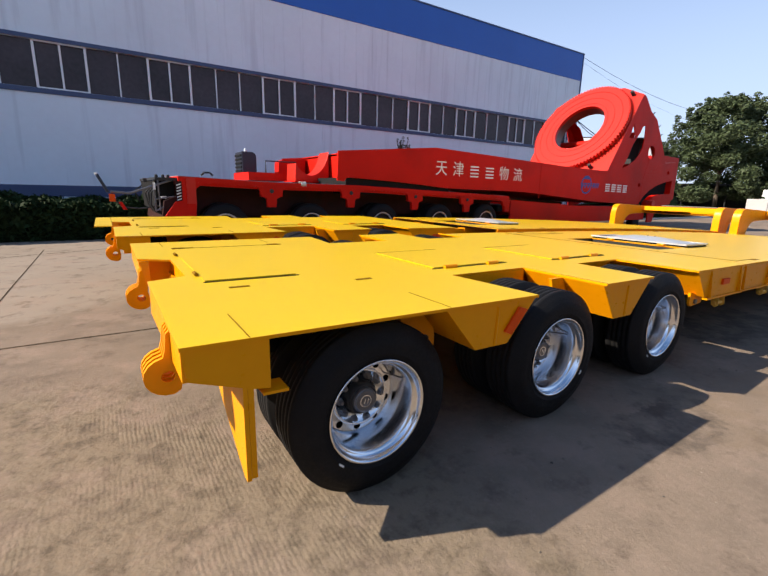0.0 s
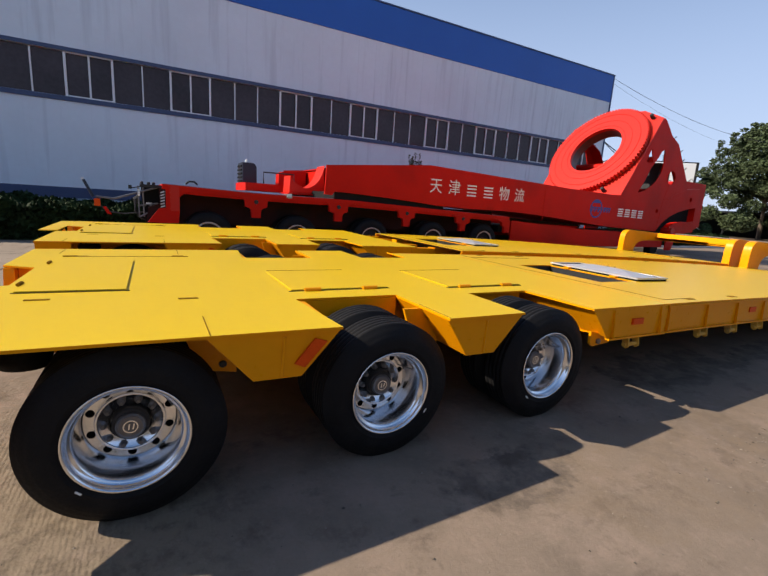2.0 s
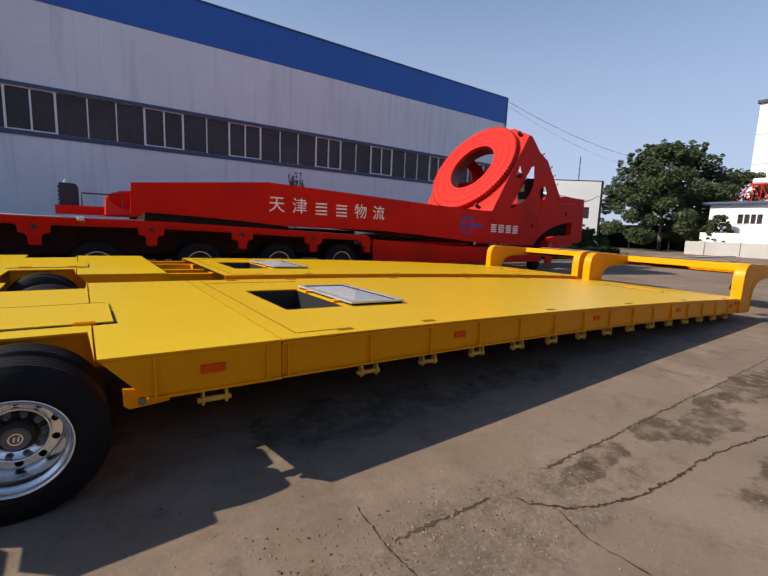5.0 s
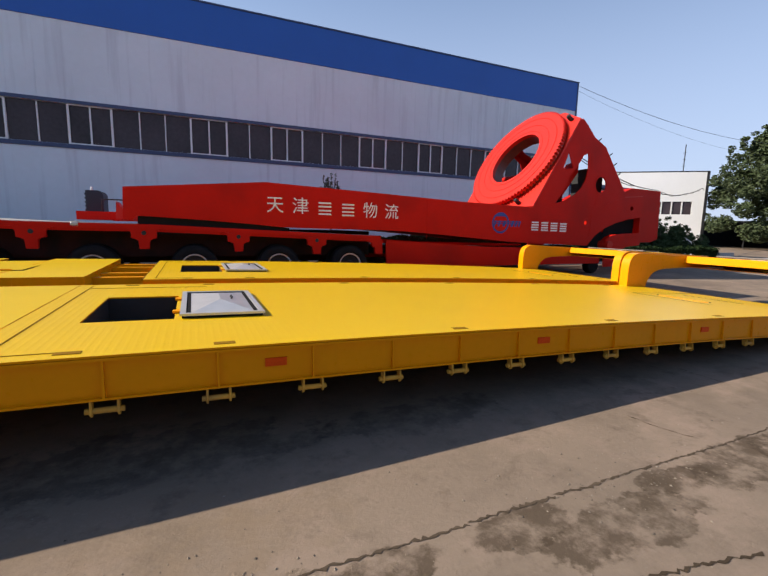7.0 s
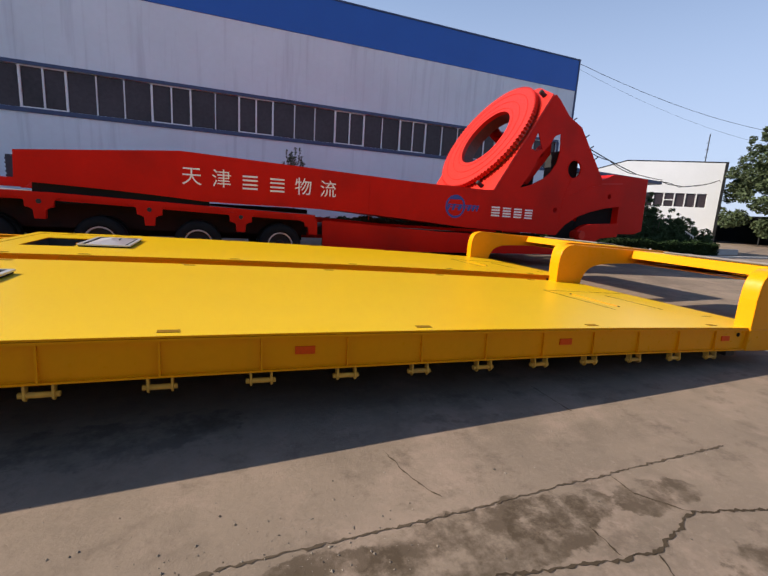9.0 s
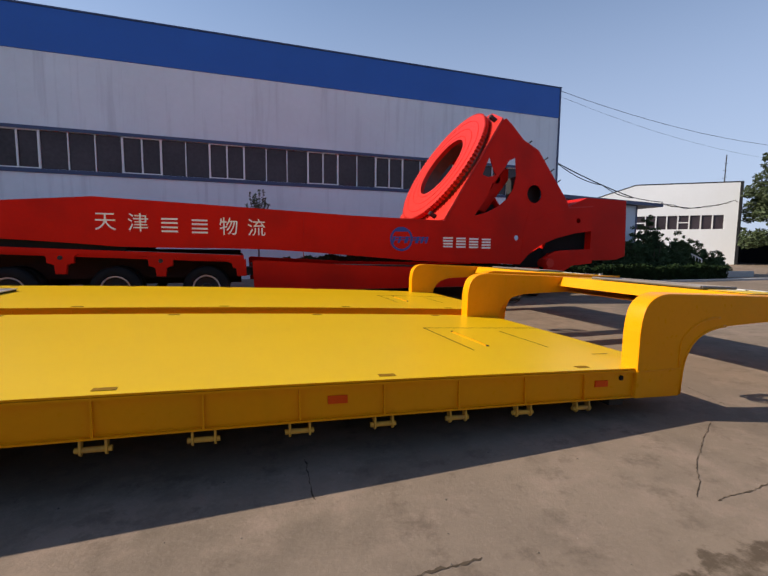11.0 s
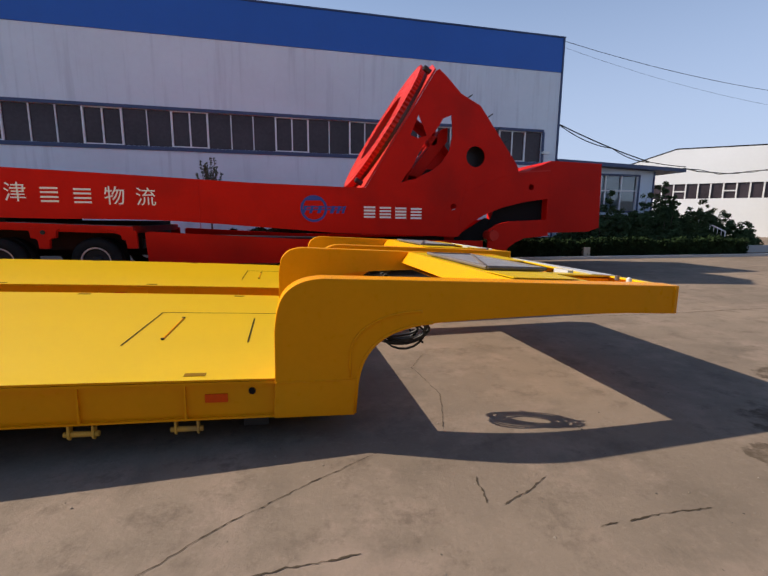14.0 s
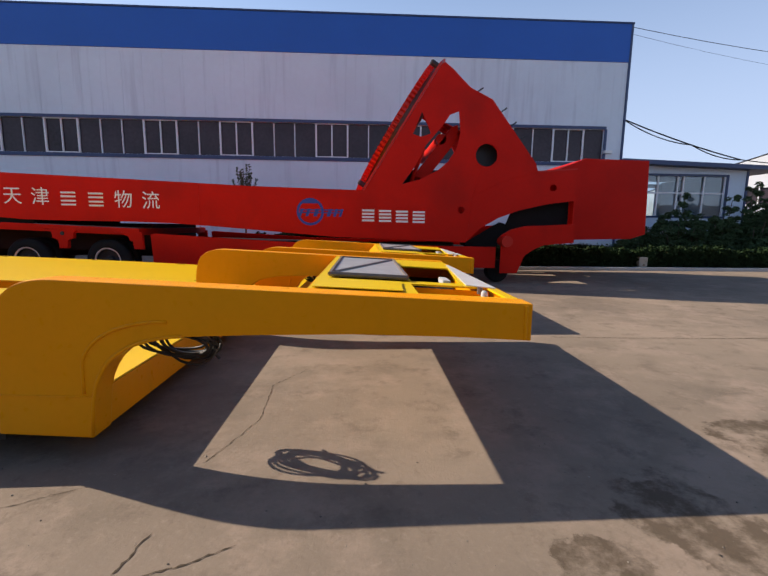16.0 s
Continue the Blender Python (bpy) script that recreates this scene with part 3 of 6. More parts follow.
            lug = [(-0.100, 0.79), (-0.116, 0.77), (-0.123, 0.70)] + [(-0.118 + 0.088 * math.cos(radians(a)), 0.575 + 0.088 * math.sin(radians(a))) for a in range(100, 300, 20)] + [(-0.075, 0.505), (-0.068, 0.56)]
            part("coupling_lug", slab(lug, yy, yy + 0.022, [circle(-0.118, 0.575, 0.026, 14)], plane="xz"), YELLOW, top, "round-eyed coupling lug", warp=R)
    for x in (0.69, 2.01, 3.32):
        edge, back = R(Vector((x, 1.40, DECK))), R(Vector((x, 4.80, DECK)))
        wheel(top, x + rear_offset.x, (1.348 if rear_offset.y < 1 else edge.y + 0.07), -1)
        wheel(top, x + rear_offset.x, back.y - 0.08, 1)
    for x in (0.30, 1.45, 2.72):
        part("air_spring", lathe([(0.0, 0.52), (0.10, 0.52), (0.115, 0.58), (0.10, 0.62), (0.115, 0.68), (0.10, 0.74), (0.0, 0.74)], (x, n + 0.62, 0), "z", 20), RUBBER, top, "black rubber air spring", warp=R, smooth=True)

    if bed_offset.x - rear_offset.x > 0.2:
        part("tail_flap", box(-0.30, -0.11, 2.9, 4.75, DECK - 0.014, DECK), LIT_DECK_PAINT, top, "flat plate sticking out at the rear", warp=R)

    # piece between bogie and joint
    K = bed_warp(rear_offset)
    edged(part("joint_deck", slab([(3.72, 1.4), (4.715, 1.4), (4.715, 4.6), (3.72, 4.6)], DECK - 0.016, DECK), LIT_DECK_PAINT, top, warp=K), YELLOW)
    for y0, y1 in ((1.402, 1.422), (4.578, 4.598)):
        prof = [(3.73, DECK - 0.018), (4.715, DECK - 0.018), (4.715, 0.545), (3.93, 0.56)]
        part("side_plate", slab(prof, y0, y1, plane="xz"), YELLOW, top, "deep folded side plate", warp=K)
    part("end_plate", slab([(3.735, 0.79), (3.75, 0.79), (3.945, 0.565), (3.93, 0.565)], 1.424, 4.576, plane="xz"), YELLOW, top, "sloping front plate over the tyres", warp=K)
    # Added under the end plate only to narrow the sunlit sliver on the ground.
    part("sun_mask_plate", slab([(1.52, 0.564), (2.30, 0.564), (2.30, 0.495), (2.05, 0.495)], 3.925, 3.937, plane="yz"), YELLOW, top, warp=K)
    part("end_plate", slab([(1.42, 0.79), (4.58, 0.79), (4.58, 0.555), (1.42, 0.555)], 4.69, 4.71, plane="yz"), YELLOW, top, warp=K)
    part("lower_lip", box(3.94, 4.715, 1.385, 1.425, 0.54, 0.556), YELLOW, top, warp=K)
    part("side_reflector", box(4.22, 4.36, 1.385, 1.403, 0.655, 0.705, bevel=0.003), REFLECTOR, top, "orange reflector", warp=K)
    for x in (3.98, 4.62):
        part("side_rib", slab([(1.402, 0.79), (1.402, 0.56), (1.372, 0.56), (1.394, 0.79)], x - 0.008, x + 0.008, plane="yz"), YELLOW, top, warp=K)
    if bed_offset.x - rear_offset.x > 0.2:
        for y in (1.9, 2.5, 3.5, 4.1):
            part("draw_rail", box(4.5, 4.75 + bed_offset.x - rear_offset.x, y, y + 0.13, 0.60, 0.74, bevel=0.006), YELLOW, top, "sliding rail between the two halves", warp=K)

    for y0 in (1.47, 4.51):
        part("hanging_plate", slab([(3.83, 0.60), (4.06, 0.558), (4.06, 0.49), (3.86, 0.475), (3.83, 0.50)], y0, y0 + 0.02, plane="xz"), YELLOW, top, "hanging bolted plate", warp=K)
        part("bolt", lathe([(0.022, 0.0), (0.022, -0.016), (0.0, -0.018)], (3.92, y0 if y0 < 3 else y0 + 0.036, 0.515), n=10), HUB_STEEL, top, warp=K)
    part("sheet_edge", box(4.86, 4.868, 1.52, 4.48, DECK + 0.0005, DECK + 0.004), POCKET, top, "dark edge of a deck sheet", warp=B)
    part("sheet_edge", box(4.88, 6.05, 4.26, 4.27, DECK + 0.0005, DECK + 0.004, nx=4), POCKET, top, "dark edge of a deck sheet", warp=B)
    part("sheet_edge", box(4.88, 5.25, 1.52, 1.526, DECK + 0.0005, DECK + 0.004, nx=2), POCKET, top, "dark edge of a deck sheet", warp=B)
    # long bed
    x0, x1, H0 = 4.725, 13.90, 0.545
    hatch = [(5.14, 2.36), (5.76, 2.36), (5.76, 3.58), (5.14, 3.58)]
    bm = slab([(x0 + (x1 - x0) * i / 24, 1.4) for i in range(25)] + [(x1 - (x1 - x0) * i / 24, 4.6) for i in range(25)], DECK - 0.014, DECK, [hatch])
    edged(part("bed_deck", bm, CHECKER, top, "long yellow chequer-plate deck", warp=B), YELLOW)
    part("hatch_well", box(5.12, 5.78, 2.34, 3.60, 0.52, 0.53), BLACK, top, warp=B)
    for a, b, c, d in ((5.12, 5.135, 2.34, 3.60), (5.765, 5.78, 2.34, 3.60), (5.135, 5.765, 2.34, 2.355), (5.135, 5.765, 3.585, 3.60)):
        part("hatch_wall", box(a, b, c, d, 0.531, DECK - 0.016), DARK_STEEL, top, warp=B)
    bm = bmesh.new()
    ring = [bm.verts.new((x, y, DECK + 0.030)) for x, y in ((5.88, 2.42), (6.38, 2.42), (6.38, 3.54), (5.88, 3.54))]
    ridge = [bm.verts.new((6.13, y, DECK + 0.085)) for y in (2.80, 3.16)]
    for f in ((0, 1, 4), (1, 2, 5, 4), (2, 3, 5), (3, 0, 4, 5)):
        bm.faces.new([(ring + ridge)[i] for i in f])
    bm.faces.new(ring[::-1])
    lid = part("hatch_lid", bm, GREY_METAL, top, "grey hatch lid with pressed ridges laid open", warp=B)
    part("lid_frame", slab([(5.80, 2.34), (6.46, 2.34), (6.46, 3.62), (5.80, 3.62)], DECK + 0.022, DECK + 0.042, [[(5.845, 2.385), (6.415, 2.385), (6.415, 3.575), (5.845, 3.575)]]), GREY_METAL, lid, "grey lid rim", warp=B)
    part("lid_seal", slab([(5.815, 2.355), (6.445, 2.355), (6.445, 3.605), (5.815, 3.605)], DECK + 0.001, DECK + 0.0215), BLACK, lid, "dark seal", warp=B)
    part("lid_gasket", slab([(5.847, 2.387), (6.413, 2.387), (6.413, 3.573), (5.847, 3.573)], DECK + 0.024, DECK + 0.034, [[(5.879, 2.419), (6.381, 2.419), (6.381, 3.541), (5.879, 3.541)]]), BLACK, lid, "dark rubber gasket", warp=B)
    for y in (2.62, 3.30):
        part("lid_hinge", box(5.74, 5.80, y - 0.04, y + 0.04, DECK + 0.002, DECK + 0.022), YELLOW, lid, warp=B)
    for y in (2.92, 3.02):
        part("lid_pin", rod((6.22, y, DECK + 0.035), (6.24, y, DECK + 0.085), 0.008), DARK_STEEL, lid, warp=B)
    for y0, y1, s in ((1.415, 1.432, -1), (4.568, 4.585, 1)):
        part("side_plate", box(x0, x1, y0, y1, H0 + 0.012, DECK - 0.016, nx=24), YELLOW, top, "recessed yellow side plate", warp=B)
        ye = 1.385 if s < 0 else 4.575
        part("lower_lip", box(x0, x1, ye, ye + 0.045, H0, H0 + 0.012, nx=24), YELLOW, top, warp=B)
        part("upper_lip", box(x0, x1, ye + (0.008 if s < 0 else 0), ye + (0.045 if s < 0 else 0.037), DECK - 0.036, DECK - 0.016, nx=24), YELLOW, top, warp=B)
    k = 0
    x = 4.765
    ribs = [4.765] + [5.425 + 0.608 * i for i in range(14)]
    for x in ribs:
        for ya, yb in ((1.414, 1.388), (4.586, 4.612)):
            part("side_rib", slab([(ya, DECK - 0.037), (ya, H0 + 0.012), (yb, H0 + 0.012), (yb + (0.012 if ya < 3 else -0.012), DECK - 0.037)], x - 0.007, x + 0.007, plane="yz"), YELLOW, top, warp=B)
    for x in (6.39, 8.76, 11.16, 13.52):
        part("side_reflector", box(x - 0.07, x + 0.07, 1.404, 1.414, 0.655, 0.71, bevel=0.003), REFLECTOR, top, "orange reflector", warp=B)
        part("side_reflector", box(x - 0.07, x + 0.07, 4.586, 4.596, 0.655, 0.71, bevel=0.003), REFLECTOR, top, "orange reflector", warp=B)
    for x in [4.30] + [5.425 + 0.608 * i for i in range(14)]:
        b = thing_child("lashing_bracket", top, (0, 0, 0))
        W2 = K if x < 4.7 else B
        for dx in (-0.075, 0.06):
            part("bracket_plate", slab([(1.405, 0.548), (1.465, 0.548), (1.450, 0.455), (1.420, 0.438), (1.395, 0.458)], x + dx, x + dx + 0.014, plane="yz", bevel=0.003), WORN_OCHRE, b, warp=W2)
        part("lashing_bar", rod((x - 0.100, 1.425, 0.474), (x + 0.095, 1.425, 0.474), 0.018, n=12), WORN_OCHRE, b, warp=W2, smooth=False)
    for i, x in enumerate([5.25] + [6.08 + 1.825 * i for i in range(5)]):
        for y in (1.50, 4.50):
            part("stake_pocket", box(x - 0.065, x + 0.065, y - 0.028, y + 0.028, DECK + 0.001, DECK + 0.004), POCKET, top, "dark stake pocket", warp=B)
    part("side_hole", slab(circle(13.745, 0.725, 0.023, 16), 1.405, 1.4145, plane="xz"), BLACK, top, "dark round hole", warp=B)
    part("support_foot", box(13.68, 13.84, 1.46, 1.60, 0.46, 0.54, bevel=0.006), DARK_STEEL, top, "dark steel foot under the front", warp=B)
    part("underside", box(x0, x1, 1.45, 4.55, 0.56, 0.58, nx=24), DARK_STEEL, top, "dark underside", warp=B)
    for y in (2.2, 3.6):
        part("chassis_rail", box(x0, x1, y, y + 0.2, H0, 0.76, nx=24), YELLOW, top, warp=B)
    # cover near the front of the bed
    for a, b, c, d in ((12.705, 12.717, 2.2, 3.44), (12.717, 14.40, 3.43, 3.442), (13.65, 13.662, 2.27, 3.18), (13.93, 14.12, 1.935, 1.945)):
        part("cover_gap", box(a, b, c, d, DECK + 0.001, DECK + 0.003), BLACK, top, "dark gap round a deck cover", warp=B)
    part("cover_strip", box(12.962, 12.974, 2.40, 3.14, DECK + 0.001, DECK + 0.008, nx=2), YELLOW, top, warp=B)
    for p in ((12.968, 2.37), (12.968, 3.17)):
        part("cover_pin", lathe([(0.014, 0), (0.014, 0.012), (0.0, 0.014)], (p[0], p[1], DECK + 0.001), "z", 10), DARK_STEEL, top, warp=B)
    part("joint_gap", box(4.712, 4.728, 1.42, 4.58, DECK - 0.012, DECK - 0.004), BLACK, top, warp=B)

    # gooseneck
    shoulder = rounded([(13.90, 0.80), (13.92, 0.93), (13.96, 1.03), (14.03, 1.095), (14.12, 1.13), (14.22, 1.142)])
    arch = rounded([(15.4, 0.815), (15.0, 0.803), (14.84, 0.785), (14.70, 0.745), (14.60, 0.685), (14.53, 0.61), (14.48, 0.51), (14.455, 0.40)])
    prof = [(x, z - bend(x)) for x, z in [(13.895, 0.49)] + shoulder + [(15.5, 1.085), (17.09, 1.012), (17.09, 0.784), (16.6, 0.808), (16.0, 0.822)] + arch + [(14.43, 0.18), (13.88, 0.21)]]
    for y0, y1, ri in ((1.375, 1.56, 1.374), (4.44, 4.625, 4.626)):
        part("gooseneck_arm", slab(prof, y0, y1, plane="xz", bevel=0.010), YELLOW, top, "curved box-section gooseneck arm", warp=B)
        # raised curved rib on the cheek
        arc = [(14.398, 0.46), (14.398, 0.54)] + [(14.86 - 0.46 * math.cos(radians(a)), 0.62 + 0.275 * math.sin(radians(a))) for a in range(0, 100, 4)]
        part("cheek_rib", tube([(x, ri, z - bend(x)) for x, z in arc], 0.010, n=10), YELLOW, top, warp=B, smooth=True)
        edge = [(14.43, 0.20)] + [(x - 0.008, z + 0.007) for x, z in arch[::-1] if x < 15.05]
        part("arch_flange", tube([(x, ri, z - bend(x)) for x, z in edge], 0.011, n=10), YELLOW, top, warp=B, smooth=True)
        part("seam_bead", rod((13.90, ri, 0.455 - bend(13.9)), (14.44, ri, 0.44 - bend(14.44)), 0.006, n=8), YELLOW, top, warp=B)
        part("tip_edge_bead", rod((17.05, ri, 0.80 - bend(17.05)), (17.05, ri, 1.0 - bend(17.05)), 0.012, n=8), YELLOW, top, warp=B)
    part("front_wall", slab([(1.565, 0.53), (4.435, 0.53), (4.435, 0.79), (1.565, 0.79)], 13.91, 13.94, plane="yz"), YELLOW, top, warp=B)
    part("front_wall", slab([(1.565, 0.545), (4.435, 0.545), (4.435, 0.79), (1.565, 0.79)], 14.38, 14.42, plane="yz"), YELLOW, top, warp=B)
    part("bed_deck", slab([(13.90, 1.565), (14.42, 1.565), (14.42, 4.435), (13.90, 4.435)], DECK - 0.014, DECK - 0.001), CHECKER, top, warp=B)
    zt = lambda x, d=0.0: (1.142 - (x - 14.22) * 0.0453 + d) - bend(x)
    # sloped front plate and the flat head of the neck
    part("neck_ramp", slab([(15.58, zt(15.58, -0.15)), (15.60, zt(15.60, -0.15)), (15.72, zt(15.72, -0.012)), (15.70, zt(15.70, -0.004))], 1.565, 4.435, plane="xz"), YELLOW, top, "sloping yellow plate", warp=B)
    head_holes = [[(16.44, 2.24), (16.82, 2.24), (16.98, 3.56), (16.44, 3.56)], [(16.42, 1.61), (17.00, 1.61), (17.00, 2.08), (16.42, 2.08)]]
    bm = slab([(15.70, 1.565), (17.07, 1.565), (17.07, 4.435), (15.70, 4.435)], 0, 0.014, head_holes)
    for v in bm.verts:
        v.co.z += zt(v.co.x, -0.020)
    part("neck_deck", bm, LIT_DECK_PAINT, top, "yellow top plate of the neck", warp=B)
    bm = slab([(15.74, 1.565), (17.07, 1.565), (17.07, 4.435), (15.74, 4.435)], 0, 0.012)
    for v in bm.verts:
        v.co.z += zt(v.co.x, -0.245)
    part("neck_bottom", bm, YELLOW, top, warp=B)
    part("neck_nose", slab([(1.565, zt(17.06, -0.24)), (4.435, zt(17.06, -0.24)), (4.435, zt(17.06, -0.01)), (1.565, zt(17.06, -0.01))], 17.05, 17.085, plane="yz"), YELLOW, top, warp=B)
    lid_bm = slab([(15.80, 2.20), (16.40, 2.20), (16.40, 3.9), (15.80, 3.9)], 0, 0.015)
    for v in lid_bm.verts:
        v.co.z += zt(v.co.x, 0.012)
    nl = part("neck_lid", lid_bm, LID_GREY, top, "grey chequered lid of the neck locker", warp=B)
    for a, b in (((15.80, 2.20), (16.40, 2.20)), ((15.80, 3.9), (16.40, 3.9)), ((15.80, 2.2), (15.80, 3.9)), ((16.40, 2.2), (16.40, 3.9)), ((15.83, 2.3), (16.37, 3.8))):
        part("lid_frame", rod((a[0], a[1], zt(a[0], 0.024)), (b[0], b[1], zt(b[0], 0.024)), 0.020, n=6), LID_FRAME, nl, warp=B)
    bm = slab([(16.85, 2.12), (17.055, 2.02), (17.055, 3.9), (17.02, 3.9)], 0, 0.006)
    for v in bm.verts:
        v.co.z += zt(v.co.x, -0.004)
    part("wear_plate", bm, PALE_PLATE, top, "pale bare wear plate", warp=B)
    bm = slab([(15.73, 1.60), (16.32, 1.60), (16.34, 2.06), (15.71, 2.06)], 0, 0.006)
    for v in bm.verts:
        v.co.z += zt(v.co.x, 0.004)
    part("cover_flap", bm, LIT_DECK_PAINT, top, "thin raised cover flap", warp=B)
    part("latch", box(16.70, 16.76, 2.27, 2.50, zt(16.73, -0.03), zt(16.73, 0.010), bevel=0.004), PALE_PLATE, top, "pale latch block", warp=B)
    part("knob", lathe([(0.0, 0.0), (0.022, 0.0), (0.024, 0.02), (0.020, 0.045), (0.010, 0.055), (0.0, 0.056)], (16.87, 1.67, zt(16.87, -0.03)), "z", 14), PALE_PLATE, top, "pale round knob", warp=B)
    part("pocket_floor", box(16.40, 17.02, 1.58, 2.09, zt(16.7, -0.13), zt(16.7, -0.12)), YELLOW, top, warp=B)
    part("pocket_wall", box(16.40, 17.02, 2.085, 2.10, zt(16.7, -0.119), zt(16.7, -0.035)), YELLOW, top, warp=B)
    part("locker_floor", box(16.3, 17.0, 2.12, 4.2, zt(16.5, -0.20), zt(16.5, -0.19)), BLACK, top, warp=B)
    part("air_coupling", rod((16.88, 1.82, zt(16.88, -0.02)), (16.88, 1.82, zt(16.88, 0.025)), 0.020, n=10), HUB_STEEL, top, warp=B)
    rnd = random.Random(5)
    for k in range(11):
        cx, cz, rx, rz, cy = 14.84 + rnd.uniform(-0.05, 0.05), 0.70 + rnd.uniform(-0.03, 0.02), rnd.uniform(0.12, 0.24), rnd.uniform(0.07, 0.17), rnd.uniform(1.67, 1.75)
        pts = [(cx + rx * math.cos(a * math.pi / 9), cy - 0.07 * math.sin(a * math.pi / 9) + 0.012 * math.sin(a * 0.7 + k), cz + rz * math.sin(a * math.pi / 9) - bend(cx)) for a in range(19)]
        part("air_hose", tube(pts, 0.0095, n=6), CABLE, top, "coiled black air hose hanging under the neck", warp=B, smooth=True)
    part("hose_end", rod((14.94, 1.80, 0.66 - bend(15.0)), (15.06, 1.80, 0.54 - bend(15.1)), 0.010, n=5), CABLE, top, warp=B)
    part("hose_tie", rod((14.88, 1.75, 0.80 - bend(14.88)), (14.88, 1.75, 0.94 - bend(14.88)), 0.012, n=5), CABLE, top, warp=B)
    return top


def checker_material():
    """Yellow chequer plate: small raised diamonds in a fine relief."""
    # Lemon base carries the sunlit look of the deck in its colour.
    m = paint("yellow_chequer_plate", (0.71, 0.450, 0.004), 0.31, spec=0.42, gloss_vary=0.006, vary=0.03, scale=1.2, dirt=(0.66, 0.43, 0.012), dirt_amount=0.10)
    n, l = m.node_tree.nodes, m.node_tree.links
    co = n.new("ShaderNodeTexCoord")
    total = None
    for ang, off in ((45, 0.0), (-45, 0.5)):
        mp = n.new("ShaderNodeMapping")
        mp.inputs["Rotation"].default_value = (0, 0, radians(ang))
        mp.inputs["Scale"].default_value = (14, 32, 1)
        mp.inputs["Location"].default_value = (off, off, 0)
        l.new(co.outputs["Object"], mp.inputs["Vector"])
        v = n.new("ShaderNodeTexVoronoi")
        v.inputs["Randomness"].default_value = 0.0
        v.inputs["Scale"].default_value = 1.0
        l.new(mp.outputs[0], v.inputs["Vector"])
        r = n.new("ShaderNodeMapRange")
        r.inputs["From Min"].default_value, r.inputs["From Max"].default_value = 0.18, 0.30
        r.inputs["To Min"].default_value, r.inputs["To Max"].default_value = 1, 0
        l.new(v.outputs["Distance"], r.inputs["Value"])
        if total is None:
            total = r.outputs[0]
        else:
            mx = n.new("ShaderNodeMath")
            mx.operation = "MAXIMUM"
            l.new(total, mx.inputs[0])
            l.new(r.outputs[0], mx.inputs[1])
            total = mx.outputs[0]
    bp = n.new("ShaderNodeBump")
    bp.inputs["Strength"].default_value, bp.inputs["Distance"].default_value = 0.50, 0.004
    l.new(total, bp.inputs["Height"])
    l.new(bp.outputs[0], n["Principled BSDF"].inputs["Normal"])
    return m


CHECKER = checker_material()
POCKET = paint("pocket_ochre", (0.24, 0.125, 0.012), 0.75, vary=0.2, spec=0.06)

trailer((0, 0, 0), (0, 0, 0), "yellow lowbed semi-trailer with polished wheels and open hatch")
trailer((-0.10, 3.95, 0.02), (0.58, 3.63, 0.0), "yellow lowbed semi-trailer drawn apart at its joint")


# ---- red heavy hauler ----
# Near-black red: shade under the transporter is put into its frame colour.
DARK_RED = paint("near_black_red", (0.030, 0.006, 0.005), 0.6, vary=0.4, scale=3, dirt=(0.008, 0.007, 0.007), dirt_amount=0.8, spec=0.2)
GREY_DECK = paint("grey_deck", (0.34, 0.33, 0.32), 0.6, vary=0.2, scale=3, dirt=(0.08, 0.075, 0.07), dirt_amount=0.7)
NAVY = paint("blue_black", (0.010, 0.014, 0.030), 0.45, vary=0.15, scale=4)
RY, RF = 9.42, 13.78
RC = (RY + RF) / 2
GF = 13.36


def arc_points(cx, cz, r, a0, a1, n=8):
    return [(cx + r * math.cos(radians(a0 + (a1 - a0) * i / n)), cz + r * math.sin(radians(a0 + (a1 - a0) * i / n))) for i in range(n + 1)]


def lettering(text, x, z, size, parent):
    """White painted writing on the girder's side."""
    curve = bpy.data.curves.new("lettering", "FONT")
    curve.body, curve.size, curve.extrude = text, size, 0.002
    curve.align_x, curve.align_y = "CENTER", "CENTER"
    tmp = new("lettering_tmp", curve)
    bpy.context.view_layer.update()
    me = bpy.data.meshes.new_from_object(tmp.evaluated_get(bpy.context.evaluated_depsgraph_get()))
    bpy.data.objects.remove(tmp)
    me.materials.clear()
    me.materials.append(WHITE)
    ob = new("lettering", me)
    ob.parent = parent
    ob.matrix_local = pose(x, RY - 0.003, z, 90, 0, 0)
    return tagged(ob, "white painted lettering")


